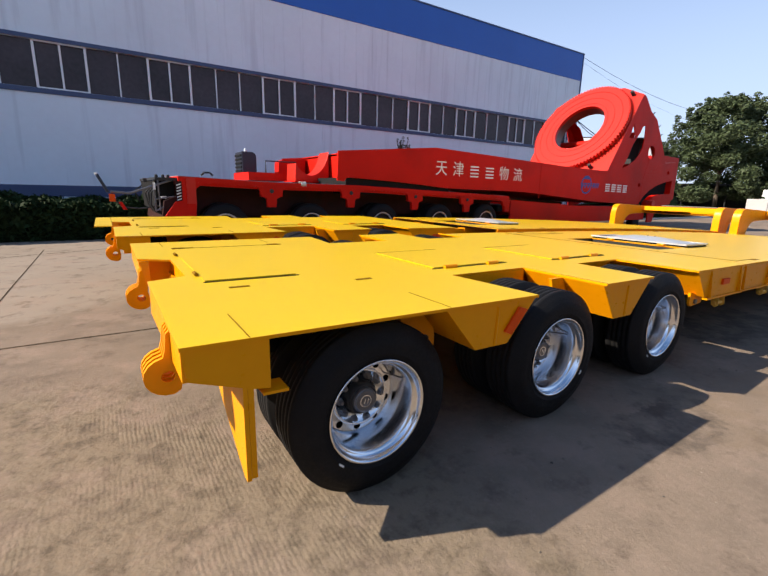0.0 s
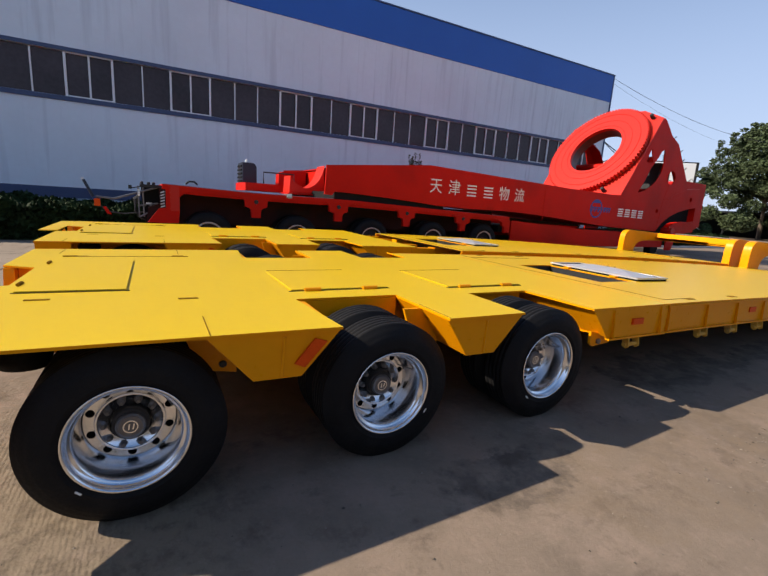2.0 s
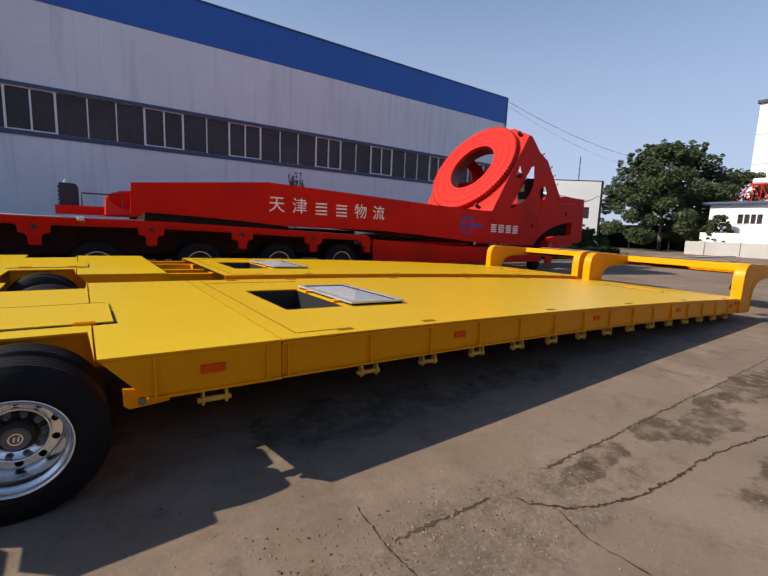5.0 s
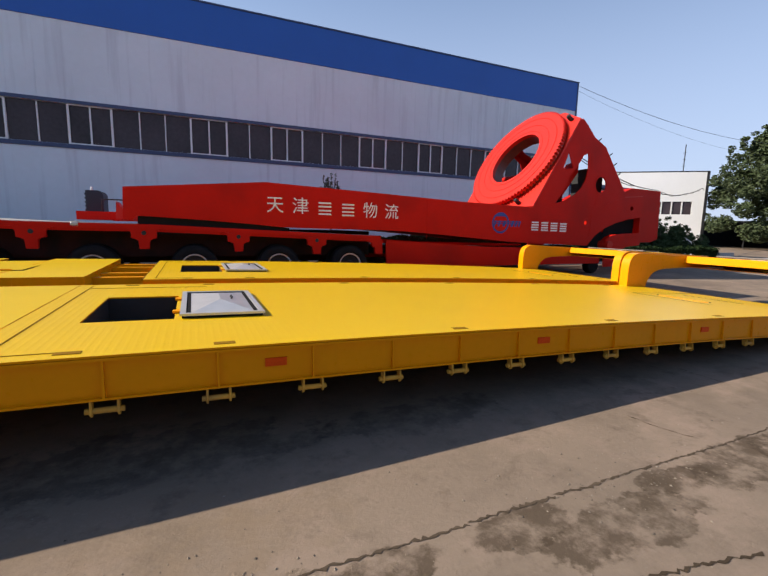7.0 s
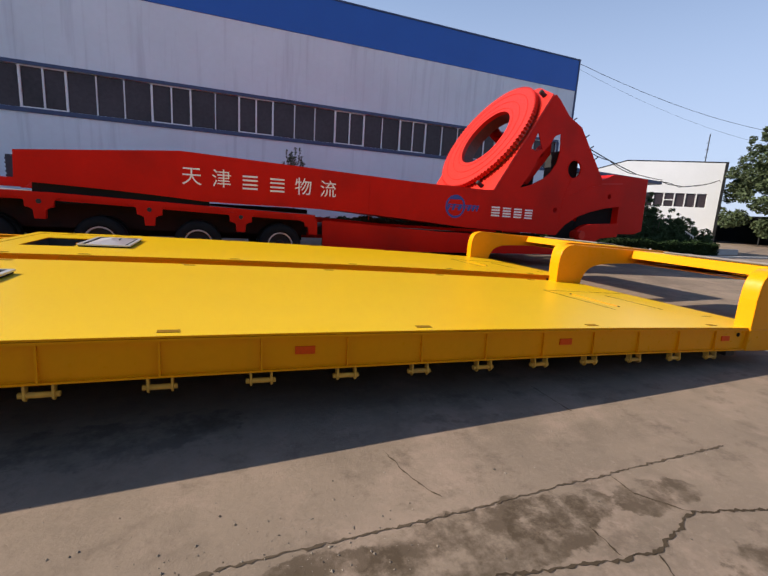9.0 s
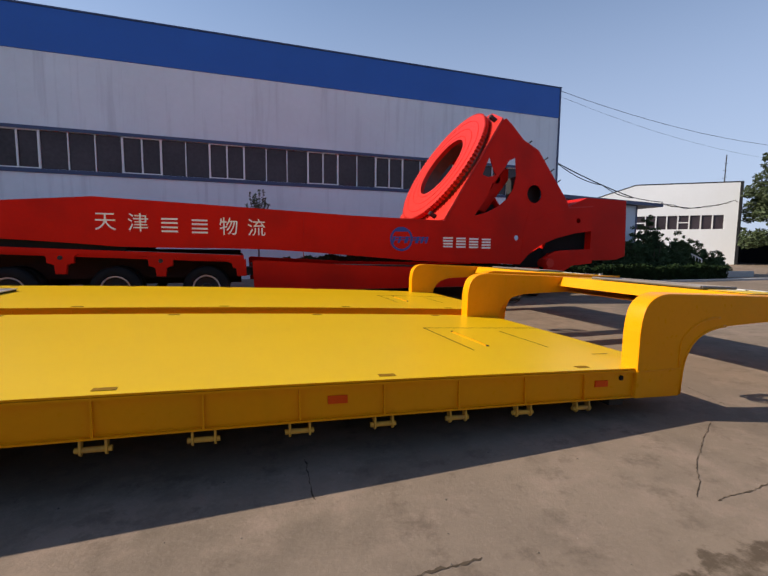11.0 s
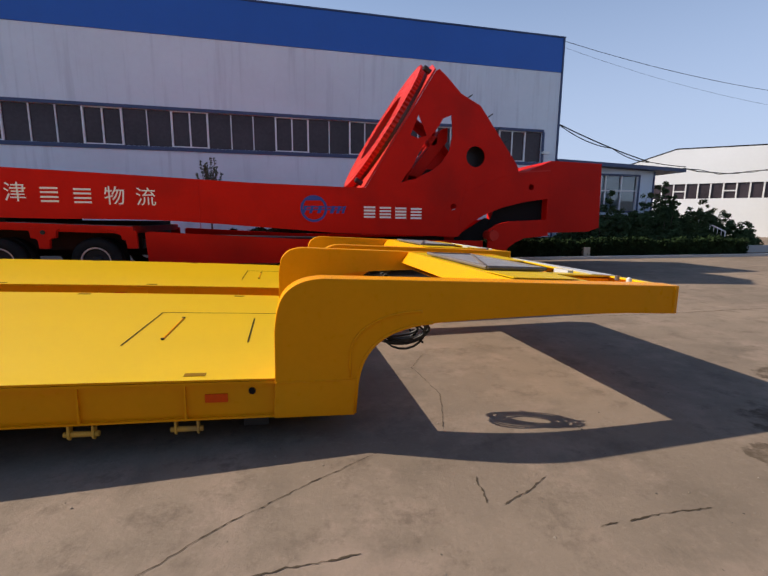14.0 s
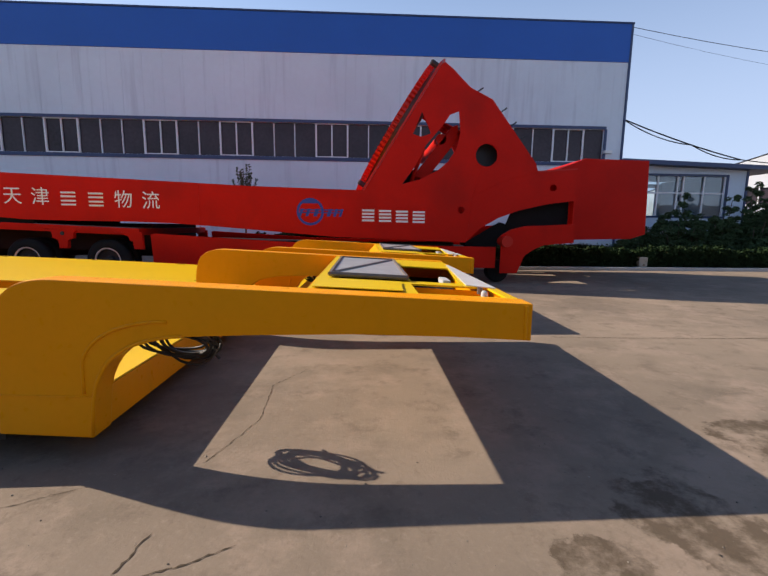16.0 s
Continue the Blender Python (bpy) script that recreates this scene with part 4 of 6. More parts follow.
def girder():
    """The long red girder with its raised tail, tilted slewing ring and supports."""
    top = thing("tower_adapter", "red heavy-transport girder with a tilted toothed slewing ring", "heavy transport")
    outline = [(4.56, 2.31), (7.56, 2.585), (10.5, 2.475), (13.3, 2.36), (16.06, 2.30), (17.86, 5.22), (17.95, 5.28), (18.15, 5.13), (18.57, 4.73), (19.12, 4.47), (20.27, 3.0), (20.33, 2.80),
               (21.35, 2.88), (21.35, 2.13), (20.6, 2.03), (19.91, 1.87), (19.4, 1.68), (18.95, 1.42), (18.6, 1.07), (15.3, 1.17), (14.3, 1.25), (12.5, 1.385), (11.4, 1.455), (10.4, 1.48), (9.0, 1.485), (8.0, 1.505), (7.2, 1.57), (6.2, 1.635), (4.80, 1.70), (4.72, 1.60), (4.53, 1.615)]
    lower = [(21.35, 1.55), (21.36, 1.085), (20.6, 1.02), (20.3, 0.88), (20.11, 0.74), (19.93, 0.30),
               (19.50, 0.30), (19.50, 1.26), (19.75, 1.40), (20.09, 1.48)]
    tri_hole = [(17.43, 4.16), (17.22, 3.64), (17.42, 3.58), (17.66, 3.66)]
    cut = [(17.95, 3.86), (18.10, 4.10), (18.32, 4.19), (18.37, 3.70), (18.28, 3.30), (18.08, 3.0), (17.84, 2.80), (17.4, 2.58), (16.98, 2.46), (17.10, 2.62), (17.30, 2.90), (17.55, 3.40)]
    holes = [tri_hole, cut, circle(19.03, 3.18, 0.27, 24), circle(20.74, 2.43, 0.085, 14), circle(18.45, 1.86, 0.085, 14)]
    part("side_plate", slab(outline, RY, RY + 0.04, holes, plane="xz"), RED, top, "big red side plate with cut-outs")
    wide = [(17.55, 4.5), (17.85, 4.98), (18.3, 4.7), (18.8, 4.35), (19.1, 3.7), (18.9, 3.0), (18.1, 2.6), (17.2, 2.42), (16.5, 2.42)]
    part("side_plate", slab(outline, GF - 0.04, GF, [wide], plane="xz"), RED, top, "big red side plate with cut-outs")
    # Black sheet added for the shade inside the tail opening.
    part("shade_sheet", slab([(19.6, 1.33), (20.1, 1.46), (21.29, 1.52), (21.29, 2.16), (20.5, 2.08), (19.8, 1.84)], RY + 0.28, RY + 0.30, plane="xz"), BLACK, top)
    # top and bottom plates
    tp = [(5.22, 2.37), (7.56, 2.585), (10.5, 2.475), (13.3, 2.36), (16.06, 2.30)]
    for (xa, za), (xb, zb) in zip(tp, tp[1:]):
        bm = box(0, 1, RY + 0.041, GF - 0.041, -0.03, 0.0)
        for v in bm.verts:
            v.co = Vector((xa, v.co.y, za + v.co.z)) if v.co.x < 0.5 else Vector((xb, v.co.y, zb + v.co.z))
        part("top_plate", bm, RED, top)
    bp = [(5.22, 1.685), (6.2, 1.635), (7.2, 1.57), (8.0, 1.505), (9.0, 1.485), (10.4, 1.48), (11.4, 1.455), (12.5, 1.385), (14.3, 1.25), (15.3, 1.17), (18.6, 1.06)]
    for (xa, za), (xb, zb) in zip(bp, bp[1:]):
        bm = box(0, 1, RY + 0.041, GF - 0.041, 0.0, 0.03)
        for v in bm.verts:
            v.co = Vector((xa, v.co.y, za + v.co.z)) if v.co.x < 0.5 else Vector((xb, v.co.y, zb + v.co.z))
        part("bottom_plate", bm, RED, top)
    part("end_plate", slab([(RY + 0.04, 1.69), (GF - 0.04, 1.69), (GF - 0.04, 2.30), (RY + 0.04, 2.30)], 5.22, 5.26, plane="yz"), RED, top)
    for y0, y1 in ((RY, RY + 0.04), (GF - 0.04, GF)):
        part("tail_hook", slab(lower, y0, y1, plane="xz"), RED, top, "curved red hook plate")
    part("tail_box", slab([(20.80, 2.80), (22.0, 3.31), (23.78, 3.28), (23.86, 1.30), (23.45, 1.17), (21.36, 1.12), (21.36, 2.0)], 10.42, 13.30, plane="xz", bevel=0.01), RED, top, "red box at the tail end")
    part("tail_web", slab([(RY + 0.04, 1.12), (10.42, 1.12), (10.42, 2.95), (RY + 0.04, 2.86)], 21.30, 21.34, plane="yz"), RED, top)
    bm = box(20.34, 21.34, RY + 0.041, GF - 0.041, 2.80, 2.84)
    for v in bm.verts:
        v.co.z += 0.08 * (v.co.x - 20.34)
    part("tail_step", bm, RED_BRIGHT, top, "bright red step plate")
    part("tail_floor", box(20.4, 21.29, RY + 0.041, GF - 0.041, 1.10, 1.13), RED, top)
    part("hook_roller", rod((19.62, RY - 0.12, 1.10), (19.62, RY + 0.3, 1.10), 0.14, n=20), RED_BRIGHT, top, "bright red roller")
    part("hook_tyre", lathe([(0.0, 0.0), (0.26, 0.0), (0.30, 0.04), (0.30, 0.24), (0.26, 0.28), (0.0, 0.28)], (19.6, RY + 0.5, 0.305), "y", 24), RUBBER, top)
    # sloped back plates behind the ring
    back = [(17.95, 5.28), (18.57, 4.73), (19.12, 4.47), (20.27, 3.0)]
    for (xa, za), (xb, zb) in zip(back, back[1:]):
        for ya, yb in ((RY + 0.041, RY + 0.5), (GF - 0.5, GF - 0.041)):
            bm = box(0, 1, ya, yb, -0.03, 0.0)
            for v in bm.verts:
                v.co = Vector((xa, v.co.y, za + v.co.z)) if v.co.x < 0.5 else Vector((xb, v.co.y, zb + v.co.z))
            part("back_plate", bm, RED, top)
    # ring seat: a plate along the slope with a round opening, and the ring itself
    u = Vector((0.524, 0.0, 0.852))
    nrm = Vector((-0.852, 0.0, 0.524))
    base = Vector((16.06, 0, 2.31))

    def slope(a, y, d):
        return base + u * a + nrm * d + Vector((0, y, 0))
    seat = slab([(RY + 0.005, 0.0), (GF - 0.005, 0.0), (GF - 0.005, 3.46), (GF - 0.95, 3.95), (RY + 0.95, 3.95), (RY + 0.005, 3.46)], 0.002, 0.05, [circle(RING_Y, RING_A, 1.06, 40)], plane="xy")
    for v in seat.verts:
        v.co = slope(v.co.y, v.co.x, v.co.z)
    part("ring_seat", seat, RED_BRIGHT, top, "sloping red seat plate")
    drum = lathe([(RING_R - 0.10, 0.05), (RING_R - 0.10, 0.14), (1.045, 0.14), (1.045, -0.24), (1.12, -0.24), (1.12, 0.05)], (0, 0, 0), "z", 56, loop=True)
    for v in drum.verts:
        v.co = slope(RING_A + v.co.y, RING_Y + v.co.x, v.co.z)
    part("ring_drum", drum, GREASE, top, "greasy brown ring bearing")
    teeth = []
    nt = 96
    for k in range(nt):
        a = 2 * math.pi * k / nt
        w = 2 * math.pi / nt
        teeth += [((RING_R - 0.07) * math.cos(a), (RING_R - 0.07) * math.sin(a)), (RING_R * math.cos(a + 0.2 * w), RING_R * math.sin(a + 0.2 * w)), (RING_R * math.cos(a + 0.55 * w), RING_R * math.sin(a + 0.55 * w)), ((RING_R - 0.07) * math.cos(a + 0.75 * w), (RING_R - 0.07) * math.sin(a + 0.75 * w))]
    ring = slab(teeth, 0.14, 0.28, [circle(0, 0, 1.04, 56)])
    for v in ring.verts:
        v.co = slope(RING_A + v.co.y, RING_Y + v.co.x, v.co.z)
    part("slewing_ring", ring, RED_BRIGHT, top, "toothed red slewing ring")
    for r0, r1 in ((1.72, 1.74), (1.42, 1.435), (1.16, 1.175)):
        g = lathe([(r0, 0.28), (r0, 0.288), (r1, 0.288), (r1, 0.28)], (0, 0, 0), "z", 72, loop=True)
        for v in g.verts:
            v.co = slope(RING_A + v.co.y, RING_Y + v.co.x, v.co.z)
        part("ring_step", g, RED, top)
    part("cross_tube", rod((17.98, RY + 0.45, 3.62), (17.98, GF - 0.05, 3.62), 0.13, n=20), RED, top, "red cross tube")
    part("inner_brace", slab([(17.30, 2.70), (17.62, 2.62), (18.40, 3.62), (18.40, 3.98), (18.22, 3.92)], RY + 0.45, RY + 0.85, plane="xz", bevel=0.02), RED, top, "red diagonal brace inside")
    part("hole_rim", lathe([(0.27, -0.012), (0.30, -0.012), (0.30, 0.0), (0.27, 0.0)], (19.03, RY - 0.002, 3.18), "y", 32, loop=True), RED, top)
    # Second black sheet, standing in for shade behind the hook slot.
    part("shade_sheet", slab([(18.62, 1.04), (19.30, 1.45), (19.52, 1.58), (19.95, 1.46), (19.62, 1.24), (19.49, 0.95), (18.62, 0.95)], RY + 0.30, RY + 0.32, plane="xz"), BLACK, top)
    # Black filler added: the gap's shade is put into its colour.
    part("girder_gap_fill", slab([(4.78, 1.30), (8.15, 1.30), (8.15, 1.49), (8.0, 1.503), (7.2, 1.568), (6.2, 1.633), (5.23, 1.683), (4.81, 1.695)], RY + 0.07, GF - 0.20, plane="xz"), BLACK, top, "black filler for the shade under the girder")
    for a, y in ((0.15, RY + 0.75), (3.50, RY + 0.42)):
        m = lathe([(0.0, 0.05), (0.07, 0.05), (0.07, 0.24), (0.05, 0.27), (0.0, 0.27)], (0, 0, 0), "z", 16)
        for v in m.verts:
            v.co = slope(a + v.co.y, y + v.co.x, v.co.z)
        part("slew_drive", m, DARK_STEEL, top, "dark slew drive motor")
    part("drive_unit", box(17.0, 18.2, RY + 0.9, RY + 1.7, 2.30, 2.92, bevel=0.05), DARK_STEEL, top, "dark hydraulic unit inside")
    part("drive_unit", box(18.7, 19.5, RY + 0.35, RY + 1.0, 2.75, 3.75, bevel=0.05), DARK_STEEL, top, "dark hydraulic unit inside")
    for x, z in ((18.75, 4.64), (19.35, 4.20), (19.6, 3.88), (19.85, 3.56)):
        part("step_bar", rod((x, RY + 0.02, z), (x + 0.13, RY + 0.02, z + 0.09), 0.018, n=6), DARK_STEEL, top)
    part("prop", rod((17.2, RY + 0.5, 2.4), (17.55, RY + 0.5, 3.4), 0.05), RED, top)
    for pts in (((12.1, 1.27), (12.1, 2.38)), ((18.62, 1.10), (18.72, 2.20), (18.95, 2.9)), ((18.72, 2.20), (19.6, 2.62), (20.3, 2.78))):
        for (xa, za), (xb, zb) in zip(pts, pts[1:]):
            part("weld_seam", rod((xa, RY - 0.001, za), (xb, RY - 0.001, zb), 0.007, n=6), RED, top)
    # lettering and emblem, as plain shapes
    for k in range(6):
        cx = 7.79 + k * 0.636
        cz = 2.03 - (cx - 7.79) * 0.0225
        if k in (2, 3):
            for dz, w in ((0.14, 0.34), (0.05, 0.34), (-0.05, 0.34), (-0.14, 0.34)):
                part("letter_bar", box(cx - w / 2, cx + w / 2, RY - 0.004, RY - 0.001, cz + dz - 0.02, cz + dz + 0.02), WHITE, top, "white painted bar")
        else:
            lettering("天津__物流"[k], cx, cz, 0.44, top)
    for k in range(4):
        cx = 16.16 + k * 0.415
        cz = 1.70 - (cx - 16.1) * 0.02
        for dz, w in ((0.12, 0.30), (0.04, 0.30), (-0.04, 0.30), (-0.12, 0.30)):
            part("letter_bar", box(cx - w / 2, cx + w / 2, RY - 0.004, RY - 0.001, cz + dz - 0.024, cz + dz + 0.024), WHITE, top, "white painted bar")
    part("emblem", slab(circle(14.75, 1.77, 0.33, 32), RY - 0.004, RY - 0.001, [circle(14.75, 1.77, 0.27, 32)], plane="xz"), EMBLEM, top, "blue round emblem")
    part("emblem", slab([(14.52, 1.97), (14.98, 1.97), (14.90, 2.05), (14.75, 2.09), (14.60, 2.05)], RY - 0.007, RY - 0.0045, plane="xz"), EMBLEM, top)
    for dx, w in ((-0.26, 0.07), (-0.09, 0.07), (0.10, 0.09), (0.42, 0.09), (0.58, 0.07), (0.72, 0.06)):
        x = 14.75 + dx
        part("emblem_bar", slab([(x - 0.03, 1.66), (x - 0.03 + w, 1.66), (x + 0.03 + w, 1.84), (x + 0.03, 1.84)], RY - 0.010, RY - 0.0075, plane="xz"), EMBLEM, top)
    for z in (1.735, 1.80):
        part("emblem_bar", box(14.50, 15.52, RY - 0.0072, RY - 0.0045, z, z + 0.03), EMBLEM, top)
    return top


RING_A, RING_R, RING_Y = 2.02, 2.02, 11.44
GREASE = paint("greasy_brown", (0.11, 0.035, 0.02), 0.45, vary=0.3, scale=5)
EMBLEM = paint("emblem_blue", (0.02, 0.05, 0.30), 0.45, vary=0.08)
girder()


def hauler():
    """The many-wheeled red carrier under the girder."""
    top = thing("modular_transporter", "red multi-axle modular transporter under the girder", "transporter")

    def zt(x):
        return float(np.interp(x, (0.75, 2.85, 5.2, 10.4), (1.60, 1.52, 1.51, 1.315)))
    bm = box(1.0, 10.65, RY + 0.05, RF - 0.05, -0.16, 0.0, nx=12)
    for v in bm.verts:
        v.co.z += zt(v.co.x)
    part("deck_frame", bm, RED, top, "red deck frame")
    bm = box(1.02, 10.60, RY + 0.10, RF - 0.10, 0.003, 0.012, nx=12)
    for v in bm.verts:
        v.co.z += zt(v.co.x)
    part("deck_cover", bm, GREY_DECK, top, "grey deck sheet")
    ends = (1.0, 2.85, 5.2, 10.65)
    part("edge_rail", slab([(x, zt(x)) for x in ends] + [(x, zt(x) - 0.10) for x in ends[::-1]], RY - 0.01, RY + 0.045, plane="xz"), RED, top)
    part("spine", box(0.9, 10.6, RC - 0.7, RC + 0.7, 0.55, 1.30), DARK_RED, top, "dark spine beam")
    for x in AXLES:
        w = thing_child("axle_wheel", top, (x, RY + 0.12, 0.53))
        prof = [(0.30, 0.0), (0.34, -0.02), (0.46, -0.02), (0.52, 0.03), (0.53, 0.06), (0.53, 0.22), (0.50, 0.26), (0.30, 0.28)]
        part("tyre", lathe(prof, (0, 0, 0), n=36), RUBBER, w, "dusty black tyre", smooth=True)
        part("rim", lathe([(0.30, 0.0), (0.315, -0.015), (0.29, 0.01), (0.27, 0.08), (0.12, 0.10), (0.10, 0.03), (0.0, 0.03)], (0, 0, 0), n=32), DARK_STEEL, w, "dark steel rim")
        part("rim_edge", lathe([(0.275, 0.0), (0.290, -0.020), (0.312, -0.022), (0.312, -0.016)], (0, 0, 0), n=32), GREY_METAL, w, "pale worn rim edge")
        w2 = thing_child("axle_wheel", top, (x, RY + 0.45, 0.53))
        part("tyre", lathe(prof, (0, 0, 0), n=36), RUBBER, w2, smooth=True)
        w3 = thing_child("axle_wheel", top, (x, RF - 0.5, 0.53))
        part("tyre", lathe(prof, (0, 0, 0), n=36), RUBBER, w3, smooth=True)
    # Two dark blocks added to stand in for the shade below.
    part("under_fill", box(0.80, 10.6, RY + 0.75, RF - 0.75, 0.75, 1.43), DARK_RED, top, "dark filler for the shade between the axles")
    part("under_fill", slab([(10.7, 0.8), (18.4, 0.8), (18.4, 1.04), (15.3, 1.0), (13.55, 1.0), (10.7, 1.0)], RY + 0.5, RY + 1.2, plane="xz"), DARK_STEEL, top, "dark filler for the shaded gap under the girder")
    mids = [0.85] + [(a + b) / 2 for a, b in zip(AXLES, AXLES[1:])] + [10.45]
    for x in mids:
        z = zt(x) - 0.09
        half = [(0.42, 0.0), (0.30, 0.035), (0.255, 0.09), (0.25, 0.215), (0.17, 0.235), (0.115, 0.27), (0.10, 0.455)]
        prof = [(x + u, z - v) for u, v in half] + [(x - u, z - v) for u, v in half[::-1]]
        if x < 1:
            prof = [(1.07, 1.50), (1.60, 1.47), (1.42, 1.42), (1.325, 1.34), (1.32, 1.04), (1.30, 0.80), (0.72, 0.80), (0.76, 0.86), (0.93, 1.09), (1.06, 1.11)]
        if x > 10.2:
            prof = [(x - 0.42, z), (x + 0.26, z), (x + 0.27, z - 0.41), (x + 0.05, z - 0.41), (x + 0.03, z - 0.22), (x - 0.04, z - 0.21), (x - 0.07, z - 0.10), (x - 0.25, z - 0.035)]
        part("suspension_arm", slab(prof, RY + 0.0, RY + 0.10, plane="xz", bevel=0.01), RED, top, "red suspension bracket")
        part("suspension_arm", slab(prof, RF - 0.10, RF, plane="xz", bevel=0.01), RED, top)
    part("drop_frame", slab([(10.86, 1.17), (10.94, 1.20), (14.3, 1.02), (19.40, 0.95), (19.40, 0.42), (10.90, 0.42)], RY + 0.10, RY + 0.16, plane="xz"), RED, top, "low red side beam")
    part("drop_frame", slab([(10.86, 1.17), (10.94, 1.20), (14.3, 1.02), (19.40, 0.95), (19.40, 0.42), (10.90, 0.42)], RF - 0.10, RF - 0.04, plane="xz"), RED, top)
    bm = box(10.92, 19.38, RY + 0.17, RF - 0.11, -0.06, 0.0, nx=2)
    for v in bm.verts:
        v.co.z += 1.00 - (v.co.x - 10.7) * 0.02
    part("drop_deck", bm, DARK_STEEL, top)
    # rear power pack, drawbar and lamps
    part("power_box", box(0.62, 0.96, RY + 0.35, RF - 0.3, 0.88, 1.50, bevel=0.03), BLACK, top, "dark hydraulic pack")
    part("top_beam", box(0.60, 1.0, RY + 0.10, RF - 0.2, 1.50, 1.56, bevel=0.012), DARK_STEEL, top, "dark cross beam")
    for x in (0.64, 0.76, 0.85):
        part("valve_knob", lathe([(0.0, 0.0), (0.03, 0.0), (0.03, 0.04), (0.022, 0.055), (0.0, 0.06)], (x, RY + 0.22, 1.558), "z", 10), DARK_STEEL, top)
    for x in (0.575, 0.66):
        part("guard_post", rod((x, RY + 0.14, 0.90), (x - 0.006, RY + 0.14, 1.52), 0.014, n=8), HUB_STEEL, top, "pale worn guard post")
    part("guard_rung", rod((0.575, RY + 0.14, 1.13), (0.92, RY + 0.14, 1.19), 0.014, n=8), HUB_STEEL, top)
    part("guard_rung", rod((0.575, RY + 0.14, 0.90), (0.72, RY + 0.14, 0.98), 0.016, n=8), HUB_STEEL, top)
    part("white_box", box(0.56, 0.60, RY + 0.10, RY + 0.13, 1.32, 1.46, bevel=0.004), WHITE, top)
    part("white_box", box(0.70, 0.80, RY + 0.24, RY + 0.33, 1.14, 1.19, bevel=0.004), WHITE, top)
    part("gauge_box", box(0.40, 0.46, RY + 0.10, RY + 0.18, 1.455, 1.53, bevel=0.006), DARK_STEEL, top, "small dark gauge box")
    part("gauge_arm", rod((0.44, RY + 0.14, 1.47), (0.62, RY + 0.14, 1.51), 0.012, n=6), DARK_STEEL, top)
    for k, y in enumerate((RY + 0.2, RY + 0.45, RY + 0.8, RF - 0.6)):
        part("hose", tube([(0.64, y, 1.42), (0.52 - 0.03 * k, y - 0.03, 1.25), (0.50, y - 0.04, 1.02), (0.58, y - 0.02, 0.88), (0.68, y, 0.84)], 0.018), CABLE, top)
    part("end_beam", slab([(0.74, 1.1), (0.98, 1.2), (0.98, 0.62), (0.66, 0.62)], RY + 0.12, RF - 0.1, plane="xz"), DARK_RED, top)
    part("drawbar", tube([(-0.16, RY + 0.13, 1.272), (0.13, RY + 0.13, 1.243), (0.17, RY + 0.13, 1.250), (1.0, RY + 0.13, 1.545)], 0.020, n=8), HUB_STEEL, top, "bent grey pipe")
    part("lamp_board", box(-0.19, -0.09, RY + 0.10, RY + 0.16, 1.085, 1.225, bevel=0.01), REFLECTOR, top, "orange tail lamp")
    part("lamp_board", slab([(-0.05, 1.08), (0.01, 1.08), (0.09, 0.93), (0.02, 0.93)], RY + 0.10, RY + 0.15, plane="xz", bevel=0.006), RED, top, "red lamp plate")
    part("lamp_arm", tube([(-0.14, RY + 0.18, 1.26), (-0.12, RY + 0.18, 1.12), (0.03, RY + 0.17, 0.98), (0.30, RY + 0.17, 0.95), (0.66, RY + 0.17, 1.0)], 0.014, n=6), CABLE, top)
    part("signal_arm", rod((-0.20, RY + 0.13, 1.26), (-0.345, RY + 0.13, 1.58), 0.026, n=8), NAVY, top, "blue-black signal arm")
    part("arm_tip", rod((-0.345, RY + 0.13, 1.58), (-0.36, RY + 0.13, 1.612), 0.027, n=8), WHITE, top, "pale tip")
    part("stripe_board", box(0.95, 1.064, RY + 0.01, RY + 0.038, 1.08, 1.50, bevel=0.006), DARK_RED, top, "dark board with stripes")
    hood = part("engine_hood", slab([(3.22, 1.74), (3.64, 1.74), (3.64, 2.24)] + arc_points(3.50, 2.28, 0.14, 0, 90) + [(3.22, 2.42)], 12.95, 13.7, plane="xz", bevel=0.02), NAVY, top, "blue-black engine hood with a rounded shoulder")
    for k in range(5):
        part("grille_slat", box(3.19, 3.222, 13.0, 13.65, 1.85 + 0.11 * k, 1.90 + 0.11 * k), BLACK, hood)
    part("beacon", lathe([(0.0, 0.0), (0.035, 0.0), (0.035, 0.05), (0.022, 0.09), (0.0, 0.10)], (3.36, 13.1, 2.42), "z", 12), WHITE, hood, "small pale beacon")
    part("hood_base", box(3.15, 4.5, RC + 0.5, 13.72, 1.60, 1.82, bevel=0.02), RED, top)
    part("guard_rail", tube([(3.7, 12.3, 1.80), (3.7, 12.3, 2.15), (4.6, 12.3, 2.15), (4.6, 12.3, 1.8)], 0.02), DARK_STEEL, top)
    dip = rounded([(5.16, 2.42), (5.08, 2.17), (4.96, 1.96), (4.80, 1.82), (4.61, 1.76), (4.43, 1.82), (4.28, 1.93), (4.18, 2.07)], 4)
    part("neck_saddle", slab(dip + [(4.15, 1.61), (5.16, 1.61)], 11.2, 11.85, plane="xz", bevel=0.012), RED_BRIGHT, top, "curved red saddle under the girder end")
    part("neck_saddle", slab([(4.28, 1.61), (4.30, 2.16), (4.40, 2.24), (5.16, 2.33), (5.16, 1.61)], 12.9, 13.3, plane="xz", bevel=0.012), RED, top, "red saddle under the girder end")
    part("saddle_step", box(4.10, 5.20, 11.1, 11.95, 1.575, 1.605), RED, top)
